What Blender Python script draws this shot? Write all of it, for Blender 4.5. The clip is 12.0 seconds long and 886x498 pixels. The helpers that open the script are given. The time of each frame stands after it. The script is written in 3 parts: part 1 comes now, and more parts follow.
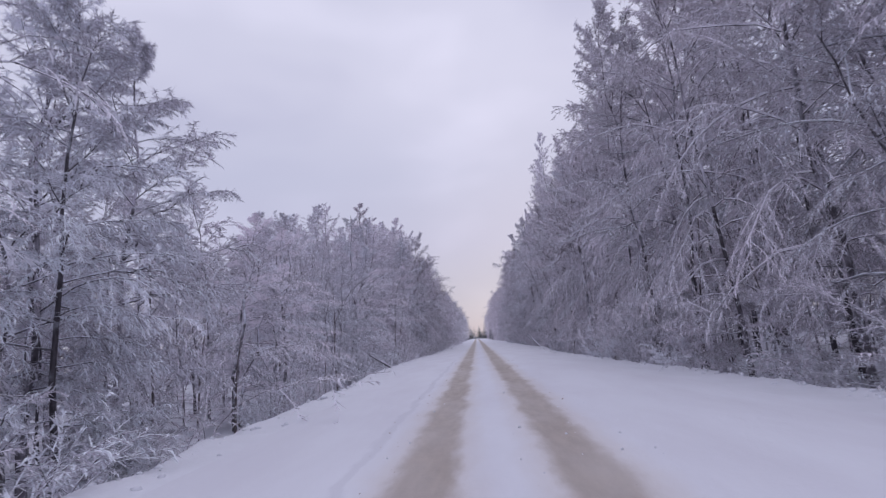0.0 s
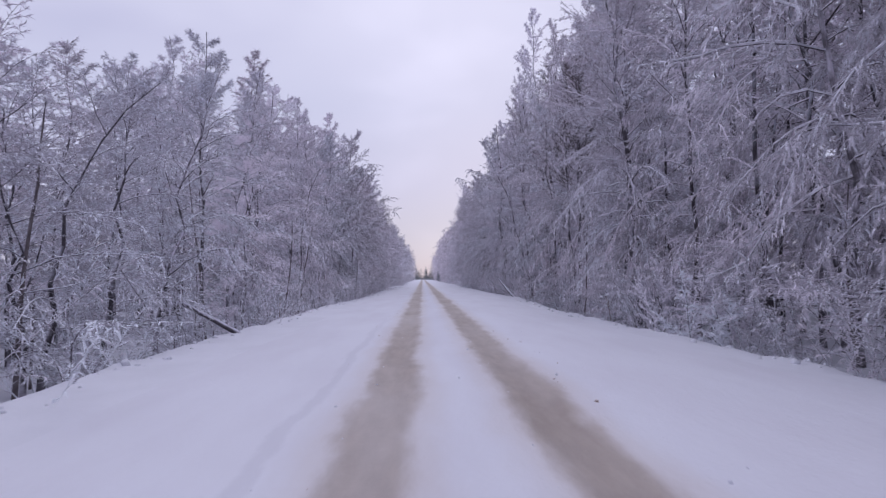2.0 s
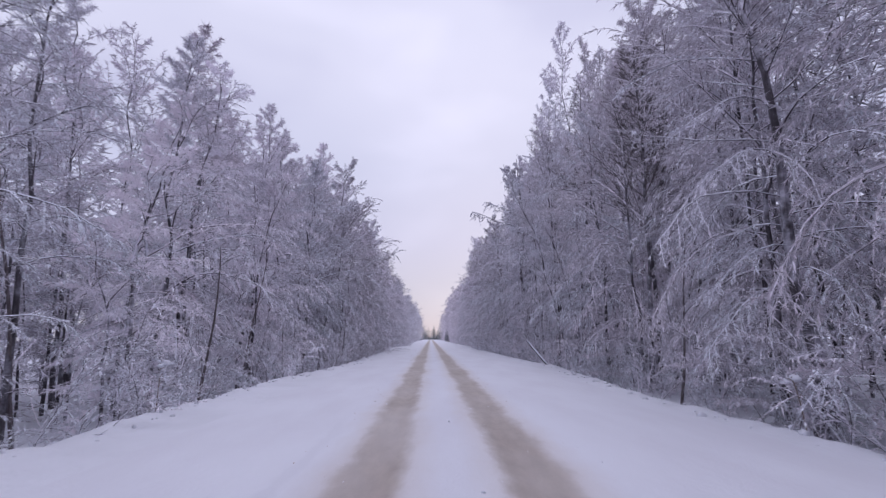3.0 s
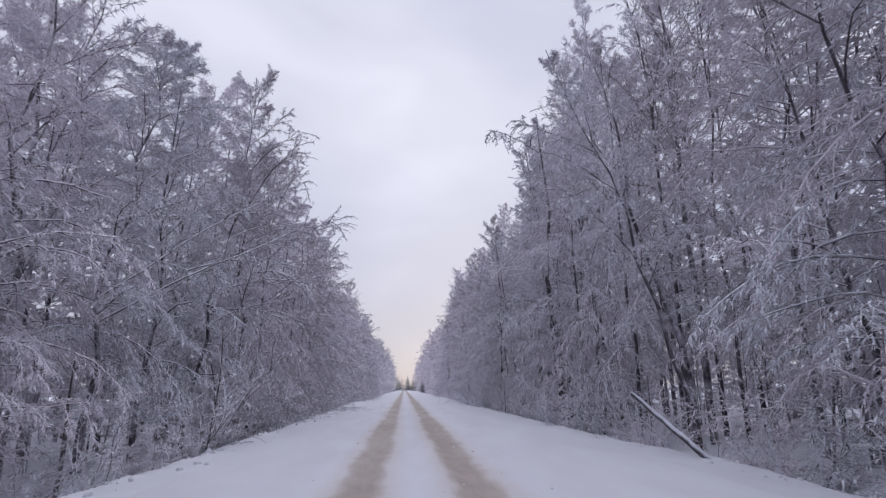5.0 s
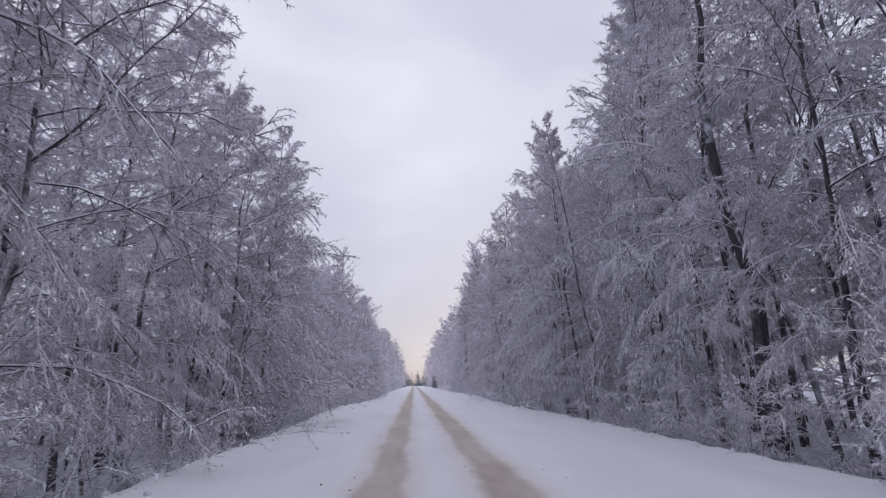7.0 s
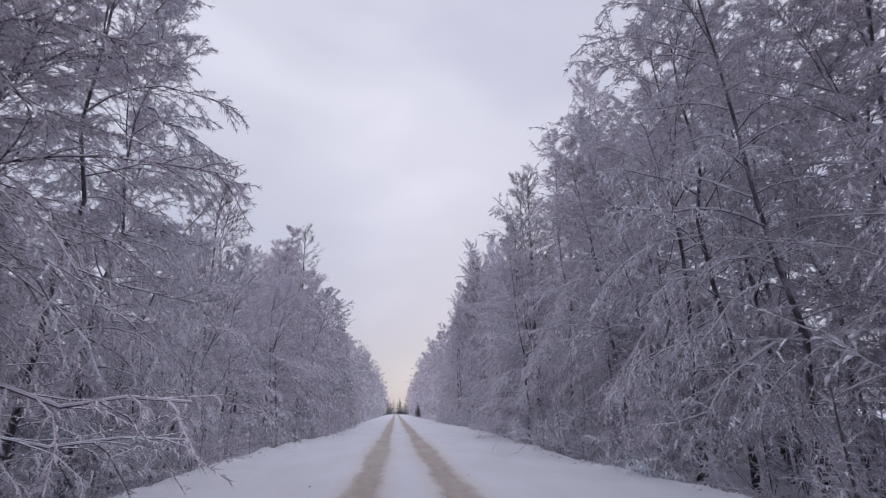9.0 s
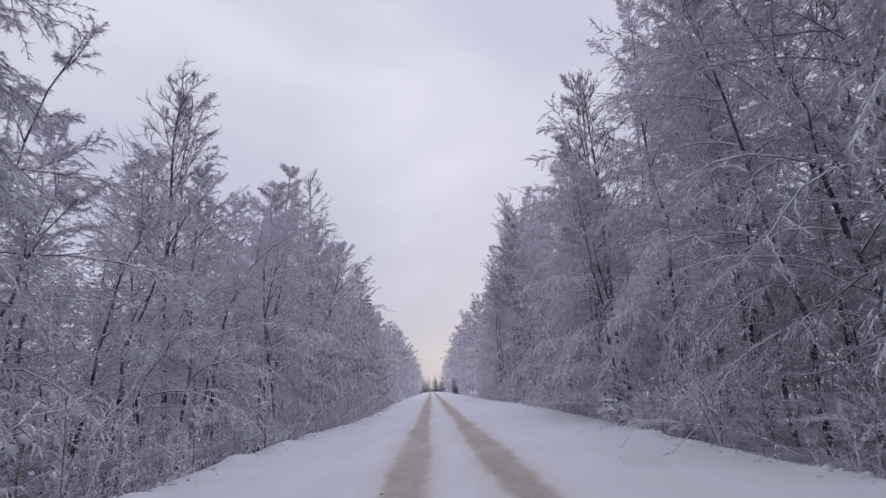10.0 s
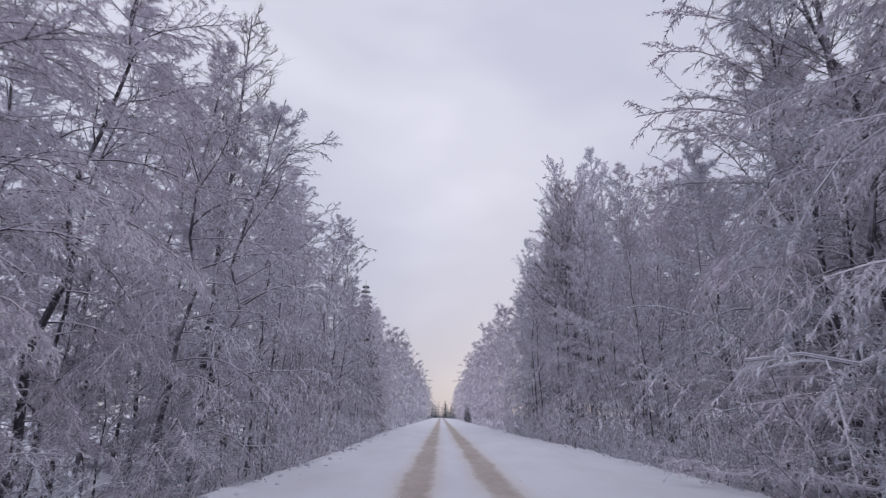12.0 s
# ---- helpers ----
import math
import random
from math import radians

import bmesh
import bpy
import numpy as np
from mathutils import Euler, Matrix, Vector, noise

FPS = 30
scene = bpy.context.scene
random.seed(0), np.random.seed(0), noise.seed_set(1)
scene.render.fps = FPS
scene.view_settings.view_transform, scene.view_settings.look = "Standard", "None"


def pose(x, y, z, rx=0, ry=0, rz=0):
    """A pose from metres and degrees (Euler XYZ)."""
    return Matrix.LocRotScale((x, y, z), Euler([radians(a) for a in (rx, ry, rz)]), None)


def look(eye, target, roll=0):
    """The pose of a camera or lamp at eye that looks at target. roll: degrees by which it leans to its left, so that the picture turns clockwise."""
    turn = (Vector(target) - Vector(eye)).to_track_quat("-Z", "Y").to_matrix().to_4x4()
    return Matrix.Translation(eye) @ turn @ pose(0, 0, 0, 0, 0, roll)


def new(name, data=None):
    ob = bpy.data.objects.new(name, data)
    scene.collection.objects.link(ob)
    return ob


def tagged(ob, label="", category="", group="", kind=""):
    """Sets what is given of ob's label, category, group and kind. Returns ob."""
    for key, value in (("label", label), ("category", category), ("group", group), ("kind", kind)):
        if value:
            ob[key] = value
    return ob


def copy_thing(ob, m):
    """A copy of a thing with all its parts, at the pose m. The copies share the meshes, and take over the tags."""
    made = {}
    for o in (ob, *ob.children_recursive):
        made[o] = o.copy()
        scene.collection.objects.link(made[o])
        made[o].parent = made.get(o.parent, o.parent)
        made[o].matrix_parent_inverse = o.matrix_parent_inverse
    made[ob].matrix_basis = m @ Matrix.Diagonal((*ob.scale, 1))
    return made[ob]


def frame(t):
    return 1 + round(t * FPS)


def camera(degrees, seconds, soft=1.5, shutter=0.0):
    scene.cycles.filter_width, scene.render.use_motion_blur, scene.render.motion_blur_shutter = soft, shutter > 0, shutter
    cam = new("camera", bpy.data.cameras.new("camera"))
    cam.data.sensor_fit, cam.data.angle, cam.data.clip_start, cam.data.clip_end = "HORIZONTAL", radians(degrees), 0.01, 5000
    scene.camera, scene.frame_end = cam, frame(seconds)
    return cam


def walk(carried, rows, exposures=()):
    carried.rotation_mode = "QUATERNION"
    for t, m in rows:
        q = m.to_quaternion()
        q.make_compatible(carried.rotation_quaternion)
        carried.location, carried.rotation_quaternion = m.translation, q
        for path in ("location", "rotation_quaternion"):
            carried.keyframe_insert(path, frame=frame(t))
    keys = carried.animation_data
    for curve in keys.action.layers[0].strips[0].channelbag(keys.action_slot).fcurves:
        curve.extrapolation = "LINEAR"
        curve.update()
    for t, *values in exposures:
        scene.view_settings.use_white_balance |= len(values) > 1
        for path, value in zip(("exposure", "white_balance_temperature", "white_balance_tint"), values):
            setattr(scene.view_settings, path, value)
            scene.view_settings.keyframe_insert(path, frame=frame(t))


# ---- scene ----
cam = camera(78.19, 12.0, soft=1.2, shutter=0.1)
PATH = [
    (0.0, pose(0.234, 1.321, 1.25, 99.485, 5.143, 3.519)),
    (0.5, pose(0.185, 5.314, 1.25, 97.654, 0.941, 5.904)),
    (1.0, pose(0.114, 9.335, 1.25, 97.561, 1.207, 1.026)),
    (1.5, pose(-0.008, 13.395, 1.25, 93.185, 2.578, -1.616)),
    (2.0, pose(-0.011, 17.509, 1.25, 92.984, 1.271, -2.149)),
    (2.5, pose(0.093, 21.668, 1.25, 96.522, 1.217, -1.039)),
    (4.5, pose(0.210, 39.040, 1.25, 102.134, -1.913, -3.961)),
    (5.0, pose(0.179, 43.015, 1.25, 104.281, 0.866, -3.944)),
    (5.5, pose(0.109, 46.917, 1.25, 103.381, 0.374, -4.352)),
    (6.0, pose(0.110, 50.884, 1.25, 103.693, -0.476, -3.251)),
    (6.5, pose(0.138, 54.816, 1.25, 103.778, 0.137, -2.327)),
    (7.0, pose(0.045, 58.542, 1.25, 103.776, 2.378, -2.948)),
    (7.5, pose(0.087, 62.008, 1.25, 104.168, 3.635, -4.696)),
    (9.5, pose(0.131, 76.937, 1.25, 106.841, 0.699, -4.616)),
    (10.0, pose(0.035, 80.941, 1.25, 104.398, 3.921, -1.177)),
    (10.5, pose(0.148, 85.039, 1.25, 104.832, -0.109, 1.262)),
    (11.0, pose(0.106, 89.075, 1.25, 104.999, 0.961, -0.645)),
    (11.5, pose(0.124, 93.123, 1.25, 104.868, 0.193, -0.928)),
    (12.0, pose(0.048, 97.205, 1.25, 106.989, -0.173, -0.220)),
]
walk(cam, PATH, exposures=[(0.0, -0.18, 5975, 19), (1.2, -0.13, 5930, 20), (2.2, -0.02, 5895, 21), (2.6, 0.01, 5885, 21), (4.4, 0.0, 6130, 13), (7.6, -0.06, 6165, 13), (9.4, -0.13, 6165, 14), (12.0, -0.15, 6175, 14)])

# ---- world and sun: a closed winter overcast ----
world = bpy.data.worlds.new("overcast_sky")
scene.world = world
world.use_nodes = True
nt = world.node_tree
nt.nodes.clear()


def wn(kind, **sets):
    n = nt.nodes.new(kind)
    for k, v in sets.items():
        n.inputs[k].default_value = v
    return n


def ramp(tree, stops, interp="LINEAR"):
    n = tree.nodes.new("ShaderNodeValToRGB")
    n.color_ramp.interpolation = interp
    while len(n.color_ramp.elements) < len(stops):
        n.color_ramp.elements.new(0.5)
    for e, (p, c) in zip(n.color_ramp.elements, stops):
        e.position, e.color = p, (*c, 1) if len(c) == 3 else c
    return n


SUN_EL, SUN_ROT = radians(14), radians(8)
geo_w = nt.nodes.new("ShaderNodeTexCoord")
sep_w = nt.nodes.new("ShaderNodeSeparateXYZ")
nt.links.new(geo_w.outputs["Generated"], sep_w.inputs[0])
# elevation bands of the cloud deck, warm low down, brighter overhead
deck = ramp(nt, [(0.0, (0.455, 0.445, 0.48)), (0.06, (0.53, 0.52, 0.56)), (0.17, (0.555, 0.555, 0.64)), (0.30, (0.585, 0.595, 0.68)),
                 (0.45, (0.685, 0.685, 0.755)), (0.65, (0.70, 0.70, 0.77)), (1.0, (0.80, 0.80, 0.88))])
nt.links.new(sep_w.outputs["Z"], deck.inputs[0])
stretch = wn("ShaderNodeMapping", Scale=(1.3, 1.3, 2.6), Location=(0.4, 0.0, 0.3))
nt.links.new(geo_w.outputs["Generated"], stretch.inputs[0])
cloud = wn("ShaderNodeTexNoise", Scale=1.6, Detail=3.5, Roughness=0.45, Distortion=0.15)
nt.links.new(stretch.outputs[0], cloud.inputs["Vector"])
shade = ramp(nt, [(0.30, (0.87, 0.87, 0.91)), (0.50, (1.0, 1.0, 1.0)), (0.68, (1.13, 1.12, 1.11))], "EASE")
nt.links.new(cloud.outputs["Fac"], shade.inputs[0])
mul = nt.nodes.new("ShaderNodeMix")
mul.data_type, mul.blend_type = "RGBA", "MULTIPLY"
mul.inputs["Factor"].default_value = 1.0
nt.links.new(deck.outputs[0], mul.inputs["A"])
nt.links.new(shade.outputs[0], mul.inputs["B"])
# the cloud is thinner and brighter before the hidden sun
toward = nt.nodes.new("ShaderNodeVectorMath")
toward.operation = "DOT_PRODUCT"
toward.inputs[1].default_value = (0.062, 0.881, 0.469)
nt.links.new(geo_w.outputs["Generated"], toward.inputs[0])
thin = ramp(nt, [(0.86, (0.985, 0.985, 0.99)), (0.96, (1.01, 1.01, 1.005)), (1.0, (1.06, 1.055, 1.045))], "EASE")
nt.links.new(toward.outputs["Value"], thin.inputs[0])
veil = nt.nodes.new("ShaderNodeMix")
veil.data_type, veil.blend_type = "RGBA", "MULTIPLY"
veil.inputs["Factor"].default_value = 1.0
nt.links.new(mul.outputs["Result"], veil.inputs["A"])
nt.links.new(thin.outputs[0], veil.inputs["B"])
sky = nt.nodes.new("ShaderNodeTexSky")
sky.sky_type, sky.sun_disc, sky.sun_elevation, sky.sun_rotation = "NISHITA", False, SUN_EL, SUN_ROT
bg_sky, bg_deck, add = wn("ShaderNodeBackground", Strength=0.004), wn("ShaderNodeBackground", Strength=1.03), nt.nodes.new("ShaderNodeAddShader")
nt.links.new(sky.outputs[0], bg_sky.inputs[0])
nt.links.new(veil.outputs["Result"], bg_deck.inputs[0])
nt.links.new(bg_sky.outputs[0], add.inputs[0])
nt.links.new(bg_deck.outputs[0], add.inputs[1])
out_w = nt.nodes.new("ShaderNodeOutputWorld")
nt.links.new(add.outputs[0], out_w.inputs[0])

sun = new("sun", bpy.data.lights.new("sun", "SUN"))
sun.data.energy, sun.data.angle, sun.data.color = 0.5, radians(40), (1.0, 0.96, 0.93)
sun.matrix_world = look((0, 0, 60), (-4, -12, 30))


# ---- materials ----
def material(name):
    m = bpy.data.materials.new(name)
    m.use_nodes = True
    b = m.node_tree.nodes["Principled BSDF"]
    return m, m.node_tree, b


def tex(t, scale, detail=4.0, rough=0.55, coord="Object", stretch_by=None):
    c = t.nodes.new("ShaderNodeTexCoord")
    n = t.nodes.new("ShaderNodeTexNoise")
    n.inputs["Scale"].default_value, n.inputs["Detail"].default_value, n.inputs["Roughness"].default_value = scale, detail, rough
    if stretch_by:
        mp = t.nodes.new("ShaderNodeMapping")
        mp.inputs["Scale"].default_value = stretch_by
        t.links.new(c.outputs[coord], mp.inputs[0])
        t.links.new(mp.outputs[0], n.inputs["Vector"])
    else:
        t.links.new(c.outputs[coord], n.inputs["Vector"])
    return n.outputs["Fac"]


def math_node(t, op, a, b=0.0, c=None, clamp=False):
    n = t.nodes.new("ShaderNodeMath")
    n.operation, n.use_clamp = op, clamp
    for i, v in enumerate((a, b, c)):
        if v is None:
            continue
        if isinstance(v, (int, float)):
            n.inputs[i].default_value = v
        else:
            t.links.new(v, n.inputs[i])
    return n.outputs[0]


def mixed(t, fac, a, b, blend="MIX"):
    n = t.nodes.new("ShaderNodeMix")
    n.data_type, n.blend_type = "RGBA", blend
    for sock, v in ((n.inputs["Factor"], fac), (n.inputs["A"], a), (n.inputs["B"], b)):
        if isinstance(v, tuple):
            sock.default_value = (*v, 1)
        elif isinstance(v, (int, float)):
            sock.default_value = v
        else:
            t.links.new(v, sock)
    return n.outputs["Result"]


def smooth(t, v, lo, hi):
    n = t.nodes.new("ShaderNodeMapRange")
    n.interpolation_type = "SMOOTHSTEP"
    n.inputs["From Min"].default_value, n.inputs["From Max"].default_value = lo, hi
    t.links.new(v, n.inputs["Value"])
    return n.outputs["Result"]


def bump(t, b, height, strength, distance):
    n = t.nodes.new("ShaderNodeBump")
    n.inputs["Strength"].default_value, n.inputs["Distance"].default_value = strength, distance
    t.links.new(height, n.inputs["Height"])
    t.links.new(n.outputs[0], b.inputs["Normal"])


RUT_L, RUT_R = -0.40, 1.13
SNOW = (0.71, 0.72, 0.78)


def snow_material(name, base=SNOW):
    m, t, b = material(name)
    big, fine = tex(t, 0.7, 4), tex(t, 22, 5, 0.65)
    c = mixed(t, smooth(t, big, 0.35, 0.7), base, tuple(v * 0.94 for v in base))
    t.links.new(c, b.inputs["Base Color"])
    b.inputs["Roughness"].default_value = 0.75
    b.inputs["Specular IOR Level"].default_value = 0.25
    h = math_node(t, "ADD", math_node(t, "MULTIPLY", tex(t, 3.2, 4), 1.0), math_node(t, "MULTIPLY", fine, 0.25))
    bump(t, b, h, 0.55, 0.05)
    return m


def road_material():
    m, t, b = material("packed_snow_road")
    c = t.nodes.new("ShaderNodeTexCoord")
    s = t.nodes.new("ShaderNodeSeparateXYZ")
    t.links.new(c.outputs["Object"], s.inputs[0])
    wob = math_node(t, "MULTIPLY_ADD", tex(t, 0.35, 3, stretch_by=(0.2, 1, 1)), 0.30, -0.15)
    edge = math_node(t, "MULTIPLY_ADD", tex(t, 4.0, 4, 0.6, stretch_by=(1, 0.3, 1)), 0.26, -0.13)
    x = math_node(t, "ADD", s.outputs["X"], math_node(t, "ADD", wob, edge))
    left = math_node(t, "ABSOLUTE", math_node(t, "SUBTRACT", x, RUT_L))
    right = math_node(t, "ABSOLUTE", math_node(t, "SUBTRACT", x, RUT_R))
    near = math_node(t, "MINIMUM", left, right)
    near = math_node(t, "ADD", near, math_node(t, "MULTIPLY_ADD", tex(t, 0.09, 2, stretch_by=(0.05, 1, 1)), 0.30, -0.17))
    core = math_node(t, "SUBTRACT", 1.0, smooth(t, near, 0.15, 0.38))
    halo = math_node(t, "SUBTRACT", 1.0, smooth(t, near, 0.22, 0.70))
    patch = smooth(t, tex(t, 0.5, 4, stretch_by=(1.5, 0.5, 1)), 0.25, 0.65)
    slush = mixed(t, smooth(t, tex(t, 6, 4, 0.6, stretch_by=(1, 0.25, 1)), 0.2, 0.85), (0.272, 0.222, 0.183), (0.388, 0.324, 0.272))
    big = smooth(t, tex(t, 0.9, 4, stretch_by=(1, 0.25, 1)), 0.3, 0.75)
    clean = mixed(t, big, SNOW, (0.66, 0.66, 0.72))
    clean = mixed(t, math_node(t, "MULTIPLY", halo, 0.36), clean, (0.55, 0.46, 0.38))
    col = mixed(t, math_node(t, "MULTIPLY", core, math_node(t, "MULTIPLY_ADD", patch, 0.28, 0.56)), clean, slush)
    old = math_node(t, "SUBTRACT", 1.0, smooth(t, math_node(t, "ABSOLUTE", math_node(t, "ADD", x, 1.17)), 0.03, 0.11))
    old = math_node(t, "MULTIPLY", old, math_node(t, "SUBTRACT", 1.0, smooth(t, s.outputs["Y"], 24, 40)))
    col = mixed(t, math_node(t, "MULTIPLY", old, 0.35), col, (0.52, 0.52, 0.58))
    crumbs = smooth(t, tex(t, 14, 3, 0.6), 0.71, 0.76)
    col = mixed(t, math_node(t, "MULTIPLY", crumbs, math_node(t, "MULTIPLY", halo, 0.5)), col, (0.33, 0.27, 0.24))
    t.links.new(col, b.inputs["Base Color"])
    b.inputs["Specular IOR Level"].default_value = 0.25
    t.links.new(math_node(t, "MULTIPLY_ADD", core, -0.2, 0.78), b.inputs["Roughness"])
    h = math_node(t, "ADD", tex(t, 2.6, 4, stretch_by=(1, 0.5, 1)), math_node(t, "MULTIPLY", tex(t, 18, 5, 0.65), 0.35))
    bump(t, b, h, 0.5, 0.04)
    return m


def frosted(name, bark, frost, lo, hi, spread=0.9, scale=5.0, twigs=0.0):
    """Bark or twig with snow lying on its upper sides and rime scattered over it."""
    m, t, b = material(name)
    g = t.nodes.new("ShaderNodeNewGeometry")
    s = t.nodes.new("ShaderNodeSeparateXYZ")
    t.links.new(g.outputs["Normal"], s.inputs[0])
    o = t.nodes.new("ShaderNodeObjectInfo")
    n = math_node(t, "MULTIPLY_ADD", tex(t, scale, 4, 0.6), spread, -spread / 2)
    coarse = math_node(t, "MULTIPLY_ADD", tex(t, 0.6, 3), 0.8, -0.4)
    v = math_node(t, "ADD", math_node(t, "ADD", s.outputs["Z"], n), coarse)
    v = math_node(t, "ADD", v, math_node(t, "MULTIPLY_ADD", o.outputs["Random"], 0.3, -0.15))
    if twigs:
        v = math_node(t, "ADD", v, math_node(t, "MULTIPLY_ADD", g.outputs["Random Per Island"], twigs, -twigs / 2))
    fac = smooth(t, v, lo, hi)
    grain = mixed(t, smooth(t, tex(t, 26, 4, stretch_by=(1, 1, 0.25)), 0.3, 0.7), bark, tuple(x * 1.8 for x in bark))
    tone = smooth(t, math_node(t, "ADD", math_node(t, "MULTIPLY", o.outputs["Random"], 0.6), math_node(t, "MULTIPLY", tex(t, 0.35, 2), 0.8)), 0.35, 1.05)
    cold, warm = tuple(a * k for a, k in zip(frost, (0.955, 1.0, 1.025))), tuple(a * k for a, k in zip(frost, (1.03, 0.975, 1.01)))
    col = mixed(t, fac, grain, mixed(t, tone, cold, warm))
    t.links.new(col, b.inputs["Base Color"])
    b.inputs["Roughness"].default_value = 0.85
    b.inputs["Specular IOR Level"].default_value = 0.15
    return m


M_SNOW = snow_material("fresh_snow")
M_ROAD = road_material()
M_TRUNK = frosted("snow_dusted_bark", (0.062, 0.056, 0.063), (0.72, 0.715, 0.78), -0.15, 0.6, 1.4, 3.0)
M_LIMB = frosted("snow_laden_branch", (0.062, 0.053, 0.061), (0.90, 0.895, 0.94), -0.42, 0.22, 0.5, 3.0)
M_TWIG = frosted("rimed_twig", (0.345, 0.325, 0.36), (0.90, 0.895, 0.935), -0.85, 0.25, 0.7, 2.0, 0.4)
M_RIME = frosted("thick_hoarfrost", (0.62, 0.60, 0.65), (0.93, 0.925, 0.955), -1.2, -0.15, 0.6, 2.0, 0.5)
# thinner rime than M_TWIG; the darker tone also paints shade inside the wood
M_INNER = frosted("thin_rime_shade_twig", (0.335, 0.314, 0.34), (0.86, 0.83, 0.875), -0.65, 0.45, 0.8, 2.0, 0.4)
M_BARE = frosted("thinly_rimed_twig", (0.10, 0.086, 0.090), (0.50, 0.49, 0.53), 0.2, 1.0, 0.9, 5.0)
M_NEEDLE = frosted("snowy_spruce_needle", (0.030, 0.038, 0.034), (0.72, 0.73, 0.78), 0.35, 0.95, 0.8, 3.0)
M_STRAW = frosted("dry_stalk", (0.16, 0.12, 0.09), (0.75, 0.75, 0.80), 0.0, 0.6, 0.7, 8.0)


# ---- mesh helpers ----
class Geo:
    """Triangles gathered as arrays."""

    def __init__(self):
        self.v, self.f, self.m, self.n = [], [], [], 0

    def add(self, v, f, mat=0):
        self.v.append(np.asarray(v, float))
        self.f.append(np.asarray(f, int) + self.n)
        self.m.append(np.full(len(f), mat))
        self.n += len(v)

    def arrays(self):
        return np.concatenate(self.v), np.concatenate(self.f), np.concatenate(self.m)

    def mesh(self, name, mats):
        return mesh_of(name, *self.arrays(), mats)


def mesh_of(name, v, f, m, mats, smooth_shade=False):
    me = bpy.data.meshes.new(name)
    me.vertices.add(len(v))
    me.vertices.foreach_set("co", np.asarray(v, np.float32).ravel())
    me.loops.add(len(f) * 3)
    me.loops.foreach_set("vertex_index", np.asarray(f, np.int32).ravel())
    me.polygons.add(len(f))
    me.polygons.foreach_set("loop_start", np.arange(0, len(f) * 3, 3, dtype=np.int32))
    me.polygons.foreach_set("material_index", np.asarray(m, np.int32))
    me.polygons.foreach_set("use_smooth", np.full(len(f), smooth_shade))
    for mat in mats:
        me.materials.append(mat)
    me.update()
    return me


def unit(v):
    return v / np.maximum(np.sqrt((v * v).sum(-1, keepdims=True)), 1e-9)


def cross(a, b):
    b = np.asarray(b)
    out = np.empty(a.shape)
    out[..., 0] = a[..., 1] * b[..., 2] - a[..., 2] * b[..., 1]
    out[..., 1] = a[..., 2] * b[..., 0] - a[..., 0] * b[..., 2]
    out[..., 2] = a[..., 0] * b[..., 1] - a[..., 1] * b[..., 0]
    return out


def tube(g, pts, rad, sides, mat=0):
    pts, rad = np.asarray(pts, float), np.asarray(rad, float)
    tan = np.empty_like(pts)
    tan[1:-1], tan[0], tan[-1] = pts[2:] - pts[:-2], pts[1] - pts[0], pts[-1] - pts[-2]
    tan = unit(tan)
    ref = np.where(np.abs(tan[:, 2:3]) > 0.9, [[1.0, 0, 0]], [[0, 0, 1.0]])
    u = unit(cross(tan, ref))
    w = cross(tan, u)
    a = np.arange(sides) / sides * 2 * np.pi
    ring = (u[:, None] * np.cos(a)[None, :, None] + w[:, None] * np.sin(a)[None, :, None]) * rad[:, None, None] + pts[:, None]
    n = len(pts)
    i, j = np.meshgrid(np.arange(n - 1), np.arange(sides), indexing="ij")
    p, q = (i * sides + j).ravel(), (i * sides + (j + 1) % sides).ravel()
    f = np.concatenate([np.stack([p, q, q + sides], 1), np.stack([p, q + sides, p + sides], 1)])
    g.add(ring.reshape(-1, 3), f, mat)


def spikes(g, base, way, length, rad, mat=0):
    """Three-sided tapered twigs."""
    way = unit(way)
    ref = np.where(np.abs(way[:, 2:3]) > 0.9, [[1.0, 0, 0]], [[0, 0, 1.0]])
    u = unit(cross(way, ref))
    w = cross(way, u)
    k = len(base)
    a = np.array([0.0, 2.1, 4.2]) + 1.57
    ring = (u[:, None] * np.cos(a)[None, :, None] + w[:, None] * np.sin(a)[None, :, None]) * rad[:, None, None] + base[:, None]
    v = np.concatenate([ring, (base + way * length[:, None])[:, None]], 1).reshape(-1, 3)
    s = np.arange(k)[:, None] * 4
    f = np.concatenate([s + [0, 1, 3], s + [1, 2, 3], s + [2, 0, 3]])
    g.add(v, f, mat)


def tufts(g, base, way, length, rad, sink, mat=0):
    """Spindle-shaped twigs swollen with rime, bent down at the tip."""
    way = unit(way)
    ref = np.where(np.abs(way[:, 2:3]) > 0.9, [[1.0, 0, 0]], [[0, 0, 1.0]])
    u = unit(cross(way, ref))
    w = cross(way, u)
    a = np.array([0.0, 2.1, 4.2]) + 1.57
    mid = base + way * (length * 0.5)[:, None]
    ring = (u[:, None] * np.cos(a)[None, :, None] + w[:, None] * np.sin(a)[None, :, None]) * rad[:, None, None] + mid[:, None]
    tip = mid + unit(way - [0, 0, sink]) * (length * 0.5)[:, None]
    v = np.concatenate([base[:, None], ring, tip[:, None]], 1).reshape(-1, 3)
    s = np.arange(len(base))[:, None] * 5
    f = np.concatenate([s + [0, 2, 1], s + [0, 3, 2], s + [0, 1, 3], s + [1, 2, 4], s + [2, 3, 4], s + [3, 1, 4]])
    g.add(v, f, mat)


